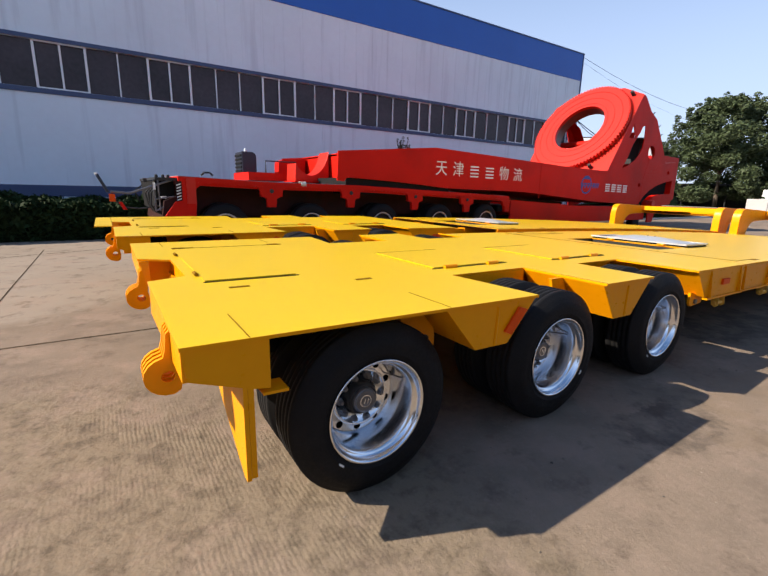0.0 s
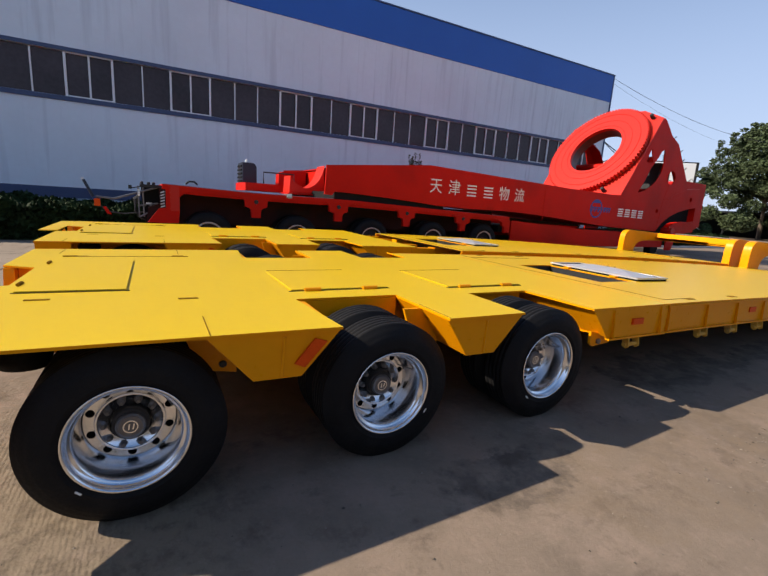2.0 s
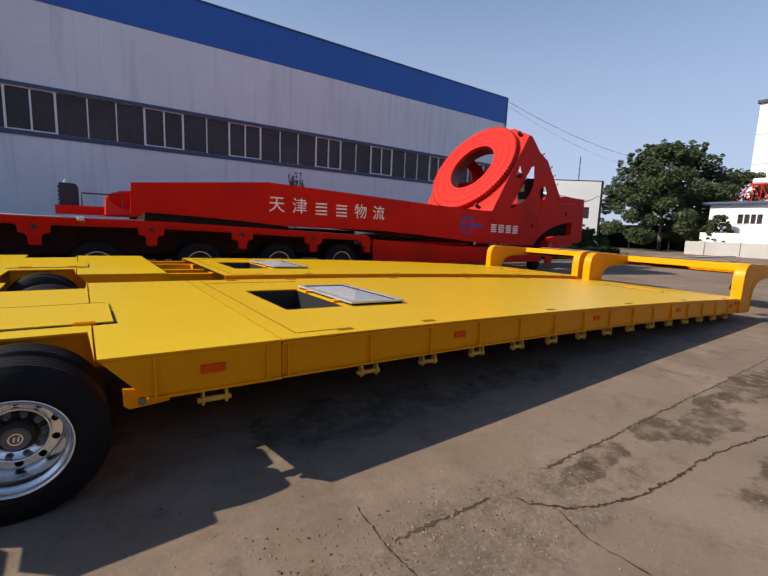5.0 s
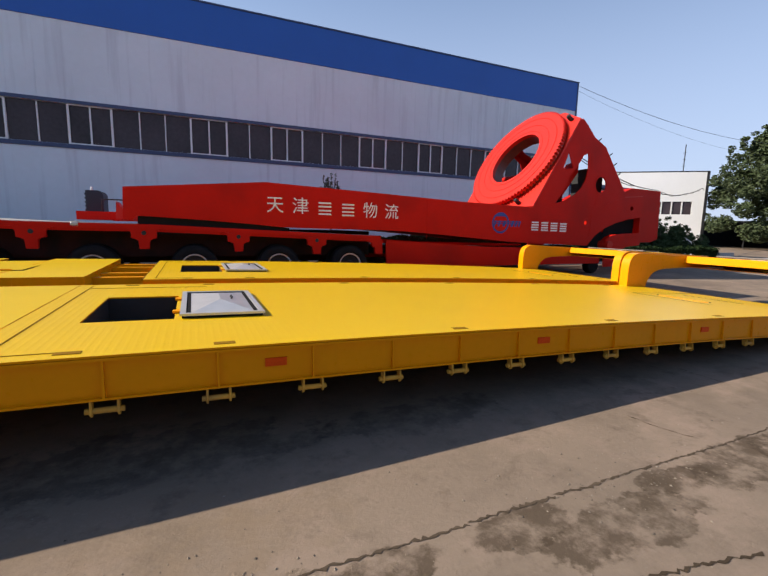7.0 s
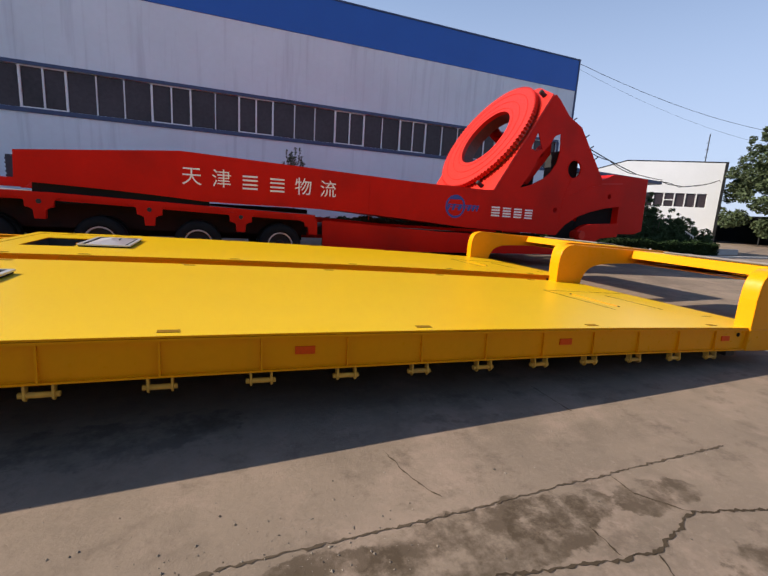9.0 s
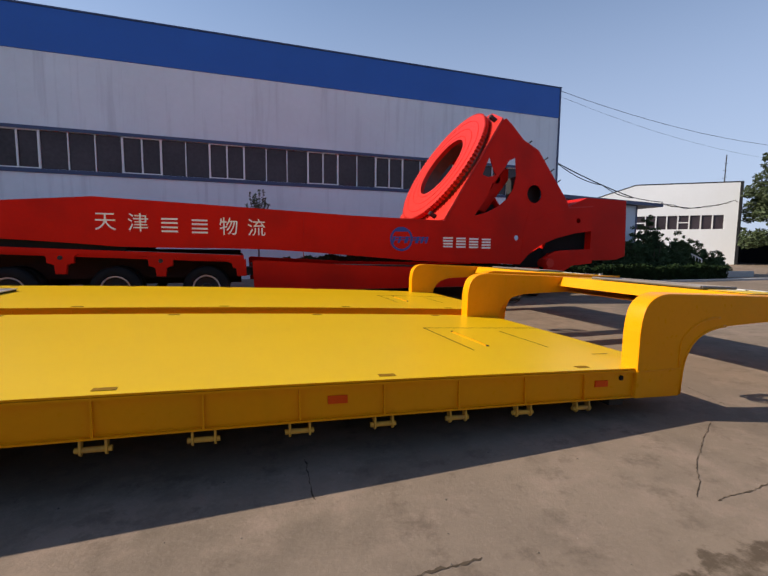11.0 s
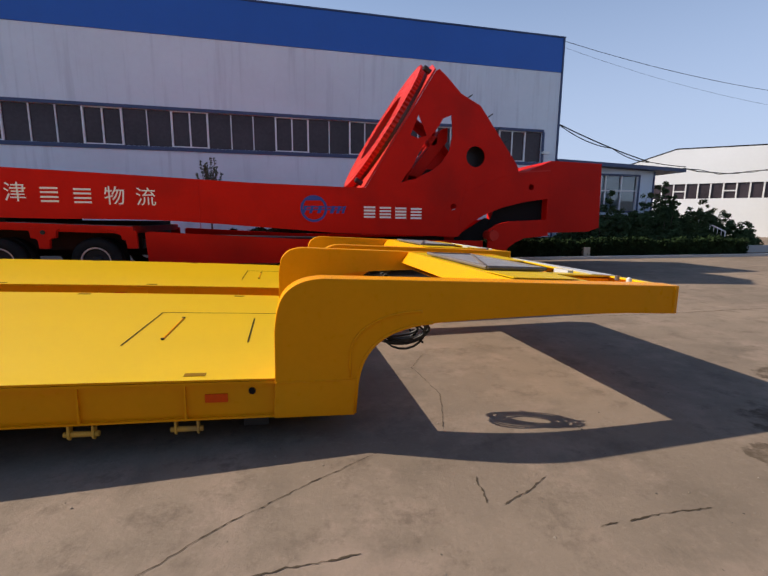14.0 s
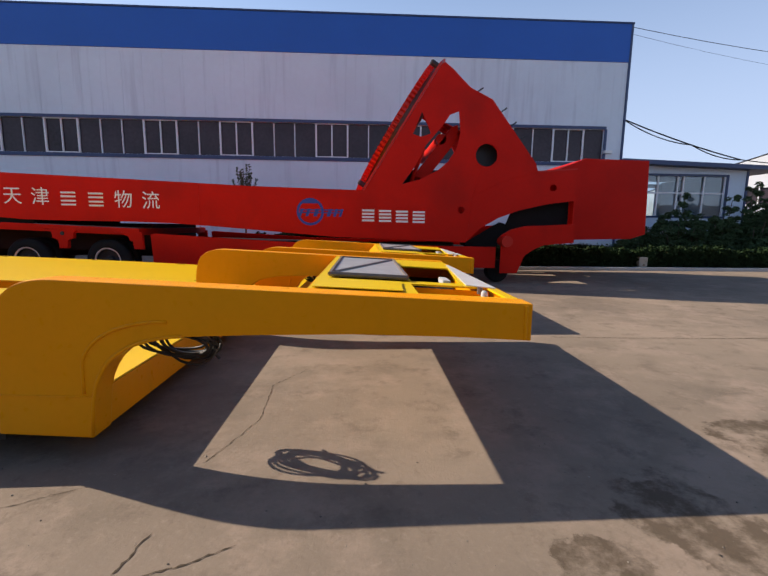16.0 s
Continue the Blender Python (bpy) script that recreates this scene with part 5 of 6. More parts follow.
    for k in range(6):
        z = 1.09 + 0.058 * k
        part("warning_stripe", slab([(0.965, z + 0.02), (1.045, z + 0.05), (1.045, z + 0.07), (0.965, z + 0.04)], RY + 0.004, RY + 0.0095, plane="xz"), WHITE, top, "worn white warning stripe")
    part("front_column", box(1.15, 1.32, RY - 0.02, RY - 0.001, 1.05, 1.565, bevel=0.012), RED_BRIGHT, top, "bright red frame column")
    for x in mids[1:-1]:
        part("bracket_boss", lathe([(0.0, -0.02), (0.045, -0.02), (0.05, 0.0)], (x, RY - 0.001, zt(x) - 0.19), "y", 12), DARK_STEEL, top, "dark pivot boss")
    part("lug_row", tube([(1.45, RY + 0.06, 1.62), (1.52, RY + 0.06, 1.68), (1.62, RY + 0.06, 1.68), (1.68, RY + 0.06, 1.62)], 0.02, n=8), DARK_STEEL, top, "dark lifting loop")
    return top


AXLES = [1.90, 3.90, 5.93, 7.90, 9.80]
hauler()


def rag(x, z):
    """A crumpled pale rag laid over the edge of the transporter's deck."""
    rnd = random.Random(14)
    bm = box(x - 0.07, x + 0.06, RY - 0.030, RY - 0.012, z - 0.04, z + 0.012, nx=7)
    box(x - 0.09, x + 0.07, RY - 0.012, RY + 0.10, z + 0.0135, z + 0.028, bm, nx=9)
    for v in bm.verts:
        v.co += Vector((rnd.uniform(-0.012, 0.012), rnd.uniform(-0.008, 0.0), rnd.uniform(0.0, 0.018) if v.co.z > z else rnd.uniform(-0.03, 0.012)))
    return tagged(part("rag", bm, PALE_PLATE, smooth=True), "crumpled pale rag over the transporter's deck edge", "rag")


rag(3.66, 1.516)


# ---- factory hall ----
WY = 19.48


def hall():
    x0, x1 = -45.0, 28.3
    w = tagged(part("wall_north", slab([(x0, 0), (x1, 0), (x1, 9.10), (x0, 9.10)], WY, WY + 0.25, [[(x0 + 1, 4.57), (27.42, 4.57), (27.42, 6.08), (x0 + 1, 6.08)]], plane="xz"), CLADDING), "pale blue-grey steel-clad hall wall", "wall", kind="structure")
    part("blue_band", box(x0, x1 + 0.04, WY - 0.03, WY + 0.27, 9.104, 10.76), BLUE, w, "broad blue band under the eaves")
    part("corner_trim", box(x1 + 0.002, x1 + 0.10, WY - 0.05, WY + 0.3, 0, 10.76), BLUE_TRIM, w, "dark blue corner trim")
    part("eaves_cap", box(x0, x1 + 0.12, WY - 0.06, WY + 0.32, 10.764, 10.83), BLUE_TRIM, w)
    part("side_wall", box(x1 - 0.25, x1, WY + 0.252, WY + 30, 0, 9.10), CLADDING, w)
    part("side_band", box(x1 - 0.25, x1 + 0.03, WY + 0.28, WY + 30, 9.104, 10.76), BLUE, w)
    part("roof_deck", box(x0, x1, WY, WY + 30, 10.60, 10.70), CLADDING, w)
    x = -20.0
    while x < x1:
        for z0, z1 in ((0.05, 4.40), (6.26, 9.05)):
            part("cladding_seam", box(x - 0.010, x + 0.010, WY - 0.010, WY - 0.002, z0, z1), CLADDING, w)
        x += 0.90
    part("sill_trim", box(x0, 27.5, WY - 0.05, WY - 0.003, 4.40, 4.56), BLUE_TRIM, w, "dark blue flashing under the windows")
    part("head_trim", box(x0, 27.5, WY - 0.05, WY - 0.003, 6.09, 6.22), BLUE_TRIM, w, "dark blue flashing over the windows")
    part("base_strip", box(x0, 6.0, WY - 0.9, WY - 0.82, 0.95, 1.33), BLUE_TRIM, w, "dark corrugated strip above the hedge")
    for k in range(22):
        part("strip_post", box(-38 + 2 * k, -37.94 + 2 * k, WY - 0.81, WY - 0.75, 0, 1.30), DARK_STEEL, w)
    part("end_trim", box(27.43, 27.55, WY - 0.05, WY - 0.003, 4.56, 6.09), BLUE_TRIM, w)
    part("window_reveal", box(x0 + 1, 27.42, WY + 0.24, WY + 0.26, 4.5, 6.2), BLACK, w)
    part("hall_inside", box(x0 + 1, 27.4, WY + 3, WY + 3.1, 0.2, 9), DARK_STEEL, w)

    def fixed(a, b, n):
        win = tagged(new("window_strip"), "fixed dark glazing with thin pale mullions", "window", "hall windows", "structure")
        part("pane", box(a, b, WY + 0.10, WY + 0.11, 4.575, 6.075), GLASS, win)
        for k in range(1, n):
            x = a + (b - a) * k / n
            part("mullion", box(x - 0.022, x + 0.022, WY + 0.03, WY + 0.095, 4.575, 6.075), FRAME_WHITE, win)

    def sliding(a):
        win = tagged(new("sliding_window"), "white-framed two-pane sliding window in dark glazing", "window", "hall windows", "structure")
        b = a + 1.53
        for x in (a, b - 0.075):
            part("jamb", box(x, x + 0.075, WY + 0.01, WY + 0.095, 4.575, 6.075), FRAME_WHITE, win)
        part("window_frame", box(a + 0.076, b - 0.076, WY + 0.01, WY + 0.095, 4.575, 4.615), FRAME_WHITE, win)
        part("window_frame", box(a + 0.076, b - 0.076, WY + 0.01, WY + 0.095, 6.045, 6.075), FRAME_WHITE, win)
        part("sash_stile", box((a + b) / 2 - 0.03, (a + b) / 2 + 0.03, WY + 0.02, WY + 0.08, 4.617, 6.043), FRAME_WHITE, win)
        part("pane", box(a + 0.086, b - 0.086, WY + 0.10, WY + 0.11, 4.575, 6.075), GLASS, win)
    starts = []
    a = 13.755 - 7.785 * 5
    while a < 27:
        starts += [(a, 2), (a + 3.41, 3)]
        a += 7.785
    for (s, n), nxt in zip(starts, starts[1:] + [(99, 0)]):
        if s + 1.53 > 27.4:
            break
        sliding(s)
        e = min(nxt[0], 27.42)
        fixed(s + 1.53, e, n if nxt[0] < 27.4 else 1)


hall()


def hut():
    x0, x1, y = 28.45, 35.0, 19.75
    t = tagged(part("hut_wall", slab([(x0, 0), (x1, 0), (x1, 4.36), (x0, 4.54)], y, y + 0.2, [[(29.6, 2.1), (34.0, 2.1), (34.0, 4.04), (29.6, 4.04)]], plane="xz"), HUT_WALL), "pale blue lean-to office wall", "wall", kind="structure")
    part("hut_side", box(x1 - 0.2, x1, y + 0.202, y + 6, 0, 4.3), HUT_WALL, t)
    part("corner_trim", box(x1 + 0.002, x1 + 0.1, y - 0.04, y + 0.16, 0, 4.34), BLUE_TRIM, t)
    bm = box(x0 - 0.1, x1 + 1.7, y - 0.55, y + 6, 4.55, 4.75, bevel=0.02)
    for v in bm.verts:
        v.co.z -= 0.028 * (v.co.x - x0)
    part("hut_roof", bm, BLUE_TRIM, t, "dark blue flat roof with overhang")
    part("back_wall", slab([(x0, 0), (x1 - 0.21, 0), (x1 - 0.21, 4.2), (x0, 4.4)], y + 5.8, y + 6, [[(30.4, 1.6), (34.5, 1.6), (34.5, 4.0), (30.4, 4.0)]], plane="xz"), HUT_WALL, t)
    win = tagged(new("hut_window"), "wide office window with white frames", "window", kind="structure")
    for a, b in ((29.6, 34.0),):
        part("window_trim", slab([(a - 0.1, 2.0), (b + 0.1, 2.0), (b + 0.1, 4.14), (a - 0.1, 4.14)], y - 0.04, y - 0.002, [[(a, 2.1), (b, 2.1), (b, 4.04), (a, 4.04)]], plane="xz"), BLUE_TRIM, win)
        for x in (29.64, 30.55, 31.55, 31.85, 32.9, 33.96):
            part("mullion", box(x - 0.035, x + 0.035, y + 0.03, y + 0.1, 2.1, 4.04), FRAME_WHITE, win)
        part("transom", box(a, b, y + 0.035, y + 0.095, 3.18, 3.26), FRAME_WHITE, win)
        g = part("pane", box(a, b, y + 0.11, y + 0.115, 2.1, 4.04), CLEAR, win)
        g.visible_shadow = False


def clear_material():
    m = bpy.data.materials.new("clear_glass")
    m.use_nodes = True
    n, l = m.node_tree.nodes, m.node_tree.links
    tr, gl, mx = n.new("ShaderNodeBsdfTransparent"), n.new("ShaderNodeBsdfGlossy"), n.new("ShaderNodeMixShader")
    tr.inputs[0].default_value = (0.75, 0.82, 0.85, 1)
    gl.inputs["Roughness"].default_value = 0.03
    mx.inputs[0].default_value = 0.12
    l.new(tr.outputs[0], mx.inputs[1])
    l.new(gl.outputs[0], mx.inputs[2])
    l.new(mx.outputs[0], n["Material Output"].inputs[0])
    return m


CLEAR = clear_material()
hut()


# ---- plants ----
def leaves(centres, count, size, seed, spread=1.0, flat=0.75):
    """Many small bent leaves scattered through clumps (x, y, z, radius)."""
    rnd = np.random.RandomState(seed)
    c = np.array(centres)
    w = c[:, 3] ** 2
    pick = rnd.choice(len(c), count, p=w / w.sum())
    d = rnd.normal(size=(count, 3))
    d /= np.linalg.norm(d, axis=1)[:, None]
    r = c[pick, 3] * (0.35 + 0.65 * rnd.rand(count) ** 0.5)
    p = c[pick, :3] + d * r[:, None] * np.array([1, 1, flat])
    a = rnd.normal(size=(count, 3)); a[:, 2] *= 0.5
    a /= np.linalg.norm(a, axis=1)[:, None]
    b = np.cross(a, rnd.normal(size=(count, 3)))
    b /= np.linalg.norm(b, axis=1)[:, None]
    s = size * (0.6 + 0.8 * rnd.rand(count))[:, None]
    v = np.stack([p - a * s, p + b * s * 0.45 + a * s * 0.1, p + a * s, p - b * s * 0.45 + a * s * 0.1], 1).reshape(-1, 3)
    f = np.arange(count * 4).reshape(-1, 4)
    me = bpy.data.meshes.new("leaves")
    me.from_pydata(v.tolist(), [], f.tolist())
    return me


def tree(at, height, crown_r, seed, name="tree", label="broad leafy tree with dense dark-green crown", leaf_count=26000, leaf=0.16):
    rnd = random.Random(seed)
    t = thing(name, label, "tree", at=at)
    bm = bmesh.new()
    lean = [(0, 0, 0), (0.1, 0.05, height * 0.18), (0.0, 0.1, height * 0.33)]
    for k, (a, b) in enumerate(zip(lean, lean[1:])):
        rod(a, b, 0.24 - 0.05 * k, bm, 10)
    for k in range(9):
        ang = k * 2.4 + rnd.uniform(-0.3, 0.3)
        r = crown_r * rnd.uniform(0.25, 0.55)
        end = (r * math.cos(ang), r * math.sin(ang), height * rnd.uniform(0.45, 0.78))
        mid = (end[0] * 0.45, end[1] * 0.45, height * 0.33 + (end[2] - height * 0.33) * 0.6)
        rod(lean[-1], mid, 0.11, bm, 7)
        rod(mid, end, 0.06, bm, 6)
    part("trunk", bm, BARK, t, "grey-brown trunk with limbs")
    clumps = []
    for k in range(170):
        ang, q = rnd.uniform(0, 2 * math.pi), rnd.random() ** 0.5
        h = rnd.random()
        env = math.sin(math.pi * (0.27 + 0.68 * h)) ** 0.7 * (1 + 0.18 * math.sin(3 * ang + 5 * h))
        r = crown_r * env * q
        clumps.append((r * math.cos(ang), r * math.sin(ang), height * (0.12 + 0.85 * h), crown_r * rnd.uniform(0.06, 0.19)))
    for k in range(26 if leaf_count > 10000 else 0):
        ang, q = rnd.uniform(0, 2 * math.pi), rnd.uniform(0.1, 0.75)
        top_z = height * (0.97 - 0.30 * q * q + rnd.uniform(0.0, 0.10))
        for j in range(3):
            clumps.append((crown_r * q * math.cos(ang) + rnd.uniform(-0.3, 0.3), crown_r * q * math.sin(ang) + rnd.uniform(-0.3, 0.3), top_z - 0.45 * j, crown_r * rnd.uniform(0.03, 0.055)))
    me = leaves(clumps, leaf_count, leaf, seed)
    me.materials.append(LEAF)
    ob = new("crown", me)
    ob.parent = t
    return t


def hedge(name, x0, x1, y0, y1, h, seed, label, material, count=9000, leaf=0.07, wild=0.3, category="hedge"):
    """A hedge or shrub: small leaves over lumpy dark inner growth."""
    rnd = random.Random(seed)
    t = thing(name, label, category, at=(0, 0, 0))
    if category == "hedge":
        rs = np.random.RandomState(seed)
        phase = rs.rand(4) * 6

        def height(x, y):
            return h * (1 + wild * (0.35 * np.sin(x * 1.3 + phase[0]) + 0.3 * np.sin(x * 3.1 + y * 2 + phase[1]) + 0.25 * np.sin(x * 6.7 + phase[2])))
        n1 = count * 6 // 10
        x = rs.uniform(x0, x1, count)
        y = np.where(np.arange(count) < n1, y0 + rs.rand(count) ** 2 * 0.25, rs.uniform(y0, y1, count))
        top_z = height(x, y)
        z = np.where(np.arange(count) < n1, rs.rand(count) * top_z, top_z - rs.rand(count) ** 2 * 0.25 + rs.normal(size=count) * 0.04)
        p = np.stack([x, y + rs.normal(size=count) * 0.06, np.maximum(z, 0.02)], 1)
        a = rs.normal(size=(count, 3))
        a /= np.linalg.norm(a, axis=1)[:, None]
        b = np.cross(a, rs.normal(size=(count, 3)))
        b /= np.linalg.norm(b, axis=1)[:, None]
        s = leaf * (0.6 + 0.8 * rs.rand(count))[:, None]
        v = np.stack([p - a * s, p + b * s * 0.45, p + a * s, p - b * s * 0.45], 1).reshape(-1, 3)
        me = bpy.data.meshes.new("foliage")
        me.from_pydata(v.tolist(), [], np.arange(count * 4).reshape(-1, 4).tolist())
        bm = box(x0 + 0.1, x1 - 0.1, y0 + 0.22, y1 - 0.2, 0.02, h * 0.8, nx=int((x1 - x0) * 3))
        for q in bm.verts:
            if q.co.z > 0.1:
                q.co.z = float(height(q.co.x, q.co.y)) - 0.16
        part("inner_growth", bm, material, t, "dense dark inner twigs")
    else:
        cx, cy, rx = (x0 + x1) / 2, (y0 + y1) / 2, (x1 - x0) / 2
        clumps = []
        tips = [(rnd.uniform(-0.9, 0.9), h * rnd.uniform(1 - wild, 1.05)) for k in range(6)]
        for k in range(110):
            off, hh = tips[k % 6]
            q = rnd.random()
            x = cx + rx * (off + rnd.uniform(-0.55, 0.55) * (1 - 0.75 * q))
            clumps.append((x, cy + rnd.uniform(-0.5, 0.5) * (1 - 0.5 * q), hh * (0.04 + 0.93 * q), 0.10 + 0.16 * (1 - q) + 0.05 * rnd.random()))
        me = leaves(clumps, count, leaf, seed)
        for off, hh in tips[:4]:
            part("stem", rod((cx + rx * off * 0.4, cy, 0), (cx + rx * off, cy, hh * 0.9), 0.015, n=5), BARK, t)
    me.materials.append(material)
    ob = new("foliage", me)
    ob.parent = t
    return t


def sapling(at):
    """A slim young tree: a short stem and a broom of upright twigs with small leaves."""
    rnd = random.Random(8)
    t = thing("sapling", "slim leafy sapling with upright twigs before the hall wall", "tree", at=at)
    bm = bmesh.new()
    rod((0, 0, 0), (0.02, 0, 2.2), 0.035, bm, 7)
    tufts = []
    for k in range(17):
        a, r, h = k * 2.4, rnd.uniform(0.12, 0.62), rnd.uniform(3.0, 3.85)
        tip = Vector((r * math.cos(a), 0.6 * r * math.sin(a), h - 0.5 * r))
        mid = Vector((tip.x * 0.55, tip.y * 0.55, 2.2 + (tip.z - 2.2) * 0.4))
        tube([(0.02, 0, 1.9), mid, tip], 0.010, bm, 5)
        for j in range(7):
            q = mid.lerp(tip, 0.1 + 0.15 * j)
            tufts.append((q.x, q.y, q.z, 0.055))
    part("trunk", bm, BARK, t, "thin grey-brown stem and twigs")
    me = leaves(tufts, 1100, 0.045, 8, flat=1.3)
    me.materials.append(LEAF)
    new("crown", me).parent = t
    return t


hedge("hedge", 20.5, 34.5, 13.7, 15.0, 0.75, 3, "low clipped dark-green hedge along the yard edge", LEAF_DARK, 50000, 0.06, 0.15)
hedge("hedge", 12.2, 20.3, 14.3, 15.6, 1.10, 7, "dark-green hedge behind the transporter", LEAF_DARK, 40000, 0.07, 0.2)
hedge("hedge", -14.0, 2.5, 13.2, 16.5, 0.95, 4, "dark-green overgrown hedge before the hall", LEAF_DARK, 120000, 0.08, 0.2)
for i, (x, y, h, r) in enumerate(((27.8, 17.2, 1.3, 0.9), (29.6, 17.4, 2.0, 0.6), (30.6, 17.4, 2.5, 0.5), (31.9, 17.3, 2.4, 0.5), (33.2, 16.8, 1.9, 0.7), (34.0, 17.7, 2.9, 0.6), (35.3, 19.0, 2.6, 0.8), (37.9, 17.8, 2.1, 0.8), (38.9, 17.0, 1.4, 0.7), (36.3, 19.7, 2.5, 0.9), (37.4, 19.4, 2.3, 0.9), (38.4, 18.7, 1.9, 0.9), (34.5, 16.1, 1.8, 0.7), (33.5, 15.9, 1.7, 0.8), (32.3, 16.1, 1.7, 0.8), (31.0, 16.2, 1.6, 0.8), (29.4, 16.2, 1.5, 0.9))):
    hedge("shrub", x - r, x + r, y - 0.5, y + 0.5, h * 1.22, 20 + i, "tall leafy shrub before the office window", SHRUB_LEAF, 13000, 0.058, 0.45, "shrub")
sapling((11.3, 16.3, 0))


# ---- distance ----
tree((64.0, 23.2, 0), 12.8, 7.7, 11, leaf_count=70000, leaf=0.17)
tree((75.0, 19.0, 0), 10.5, 6.0, 12, leaf_count=16000, leaf=0.2)


def white_hall():
    t = thing("white_building", "sunlit white factory building with a window row", "building")
    # long face turned towards the yard
    a, b = Vector((62.1, 30.5, 0)), Vector((46.1, 46.5, 0))
    d = (b - a).normalized()
    nrm = Vector((-d.y, d.x, 0))
    if nrm.x > 0:
        nrm = -nrm
    L = (b - a).length

    def place(bm):
        for v in bm.verts:
            v.co = a + d * v.co.x - nrm * v.co.y + Vector((0, 0, v.co.z))
        return bm
    part("wall", place(slab([(0, 0), (L, 0), (L, 4.9), (9.76, 9.05), (0, 8.9)], 0, 0.3, [[(1.2, 3.9), (L - 8, 3.9), (L - 8, 5.45), (1.2, 5.45)]], plane="xz")), WHITE_WALL, t)
    part("roof_edge", place(tube([(-0.3, 0.1, 8.95), (9.76, 0.1, 9.10), (L, 0.1, 4.95)], 0.10)), DARK_STEEL, t)
    # Dark colour puts the gable's shade on the otherwise white building.
    part("side_wall", place(box(-0.3, 0, 0, 14, 0, 8.9)), DARK_STEEL, t, "gable coloured dark for its shade")
    x = 1.2
    k = 0
    while x < L - 9.2:
        win = thing_child("window", t, (0, 0, 0))
        part("pane", place(box(x, x + 0.95, 0.12, 0.14, 3.9, 5.45)), GLASS, win)
        part("frame", place(box(x + 0.95, x + 1.07, 0.02, 0.15, 3.9, 5.45)), FRAME_WHITE, win)
        if k % 4 == 3:
            part("frame", place(box(x, x + 0.95, 0.02, 0.11, 4.6, 4.72)), FRAME_WHITE, win)
        x += 1.07
        k += 1
    return t


white_hall()


def house():
    t = thing("white_house", "low white house with a flat dark-edged roof", "house")
    part("wall", slab([(6.0, 0), (17.1, 0), (17.1, 5.45), (6.0, 5.45)], 60.5, 60.8, [[(12.5, 3.42), (14.55, 3.42), (14.55, 4.38), (12.5, 4.38)]], plane="yz"), WHITE_WALL, t)
    part("side_wall", box(60.8, 67.5, 16.8, 17.1, 0, 5.45), WHITE_WALL, t)
    part("roof", box(59.9, 67.8, 5.5, 17.65, 5.455, 5.70), BLUE_TRIM, t)
    w = thing_child("window", t, (0, 0, 0))
    part("pane", box(60.62, 60.64, 12.5, 14.55, 3.42, 4.38), GLASS, w)
    for y in (13.0, 13.5, 14.05):
        part("frame", box(60.52, 60.6, y - 0.05, y + 0.05, 3.42, 4.38), FRAME_WHITE, w)
    part("sill", box(60.42, 60.495, 12.4, 14.65, 3.34, 3.415), FRAME_WHITE, w)
    tower = thing("white_tower", "tall plain white tower block", "building")
    part("wall", box(88, 98, 7.0, 21.5, 0, 22.2), WHITE_WALL, tower)
    part("roof", box(87.6, 98.5, 6.5, 21.8, 22.21, 22.6), DARK_STEEL, tower)
    for z in (9, 13.2, 17.6):
        part("floor_band", box(87.97, 87.999, 7.0, 21.5, z, z + 0.15), GREY_WALL, tower)
    frame_ob = thing("roof_frame", "red steel lattice frame with a water tank on the house roof", "frame")
    for k in range(9):
        y = 15.3 - 0.7 * k
        z = min(7.5, 5.75 + (15.5 - y) * 1.3)
        part("strut", rod((61.5, y, 5.70), (61.5, y, z), 0.05, n=6), RED, frame_ob)
        part("brace", rod((61.5, y, z), (61.5, y - 0.7, 5.72), 0.04, n=6), RED, frame_ob)
    part("beam", tube([(61.5, 15.5, 5.75), (61.5, 14.1, 7.5), (61.5, 9.0, 7.5)], 0.07), RED, frame_ob)
    part("tank", rod((61.7, 14.0, 7.85), (61.7, 9.0, 7.85), 0.32, n=16), WHITE, frame_ob, "white roof tank")
    wall = tagged(part("yard_wall", box(57.0, 57.4, -10, 17.8, 0, 1.40), GREY_WALL), "low grey rendered yard wall", "wall", kind="structure")
    for y in range(-8, 18, 3):
        part("wall_pier", box(56.9, 56.998, y, y + 0.3, 0, 1.45), GREY_WALL, wall)
    tree((58.7, 15.6, 0), 4.3, 1.5, 31, "bush", "round leafy bush before the white house", 5000, 0.12)
    tagged(part("white_wall", box(57.7, 57.9, 11.0, 16.8, 0, 2.35), WHITE_WALL), "low white garden wall before the house", "wall", kind="structure")
    shed = thing("open_shed", "dark open shed behind the tree", "shed")
    part("back_wall", box(72, 72.2, 17.5, 38, 0, 3.4), DARK_STEEL, shed)
    part("roof", box(66.2, 72.3, 17.5, 33, 3.0, 3.2), DARK_STEEL, shed)
    for y in (18.0, 23.0, 28.0, 32.6):
        part("post", rod((66.4, y, 0), (66.4, y, 3.0), 0.08), DARK_STEEL, shed)
    return t


house()


# Dark tones for the two added, unseen walls that hold back sky light.
SOUTH_BLOCKER = paint("south_blocker", (0.13, 0.125, 0.115), 0.85, vary=0.1, scale=0.8)
WEST_BLOCKER = paint("west_blocker", (0.035, 0.05, 0.03), 0.8, vary=0.4, scale=1.5)

JOINT = paint("joint_dirt", (0.082, 0.062, 0.044), 0.95, vary=0.3, scale=5, spec=0.05)
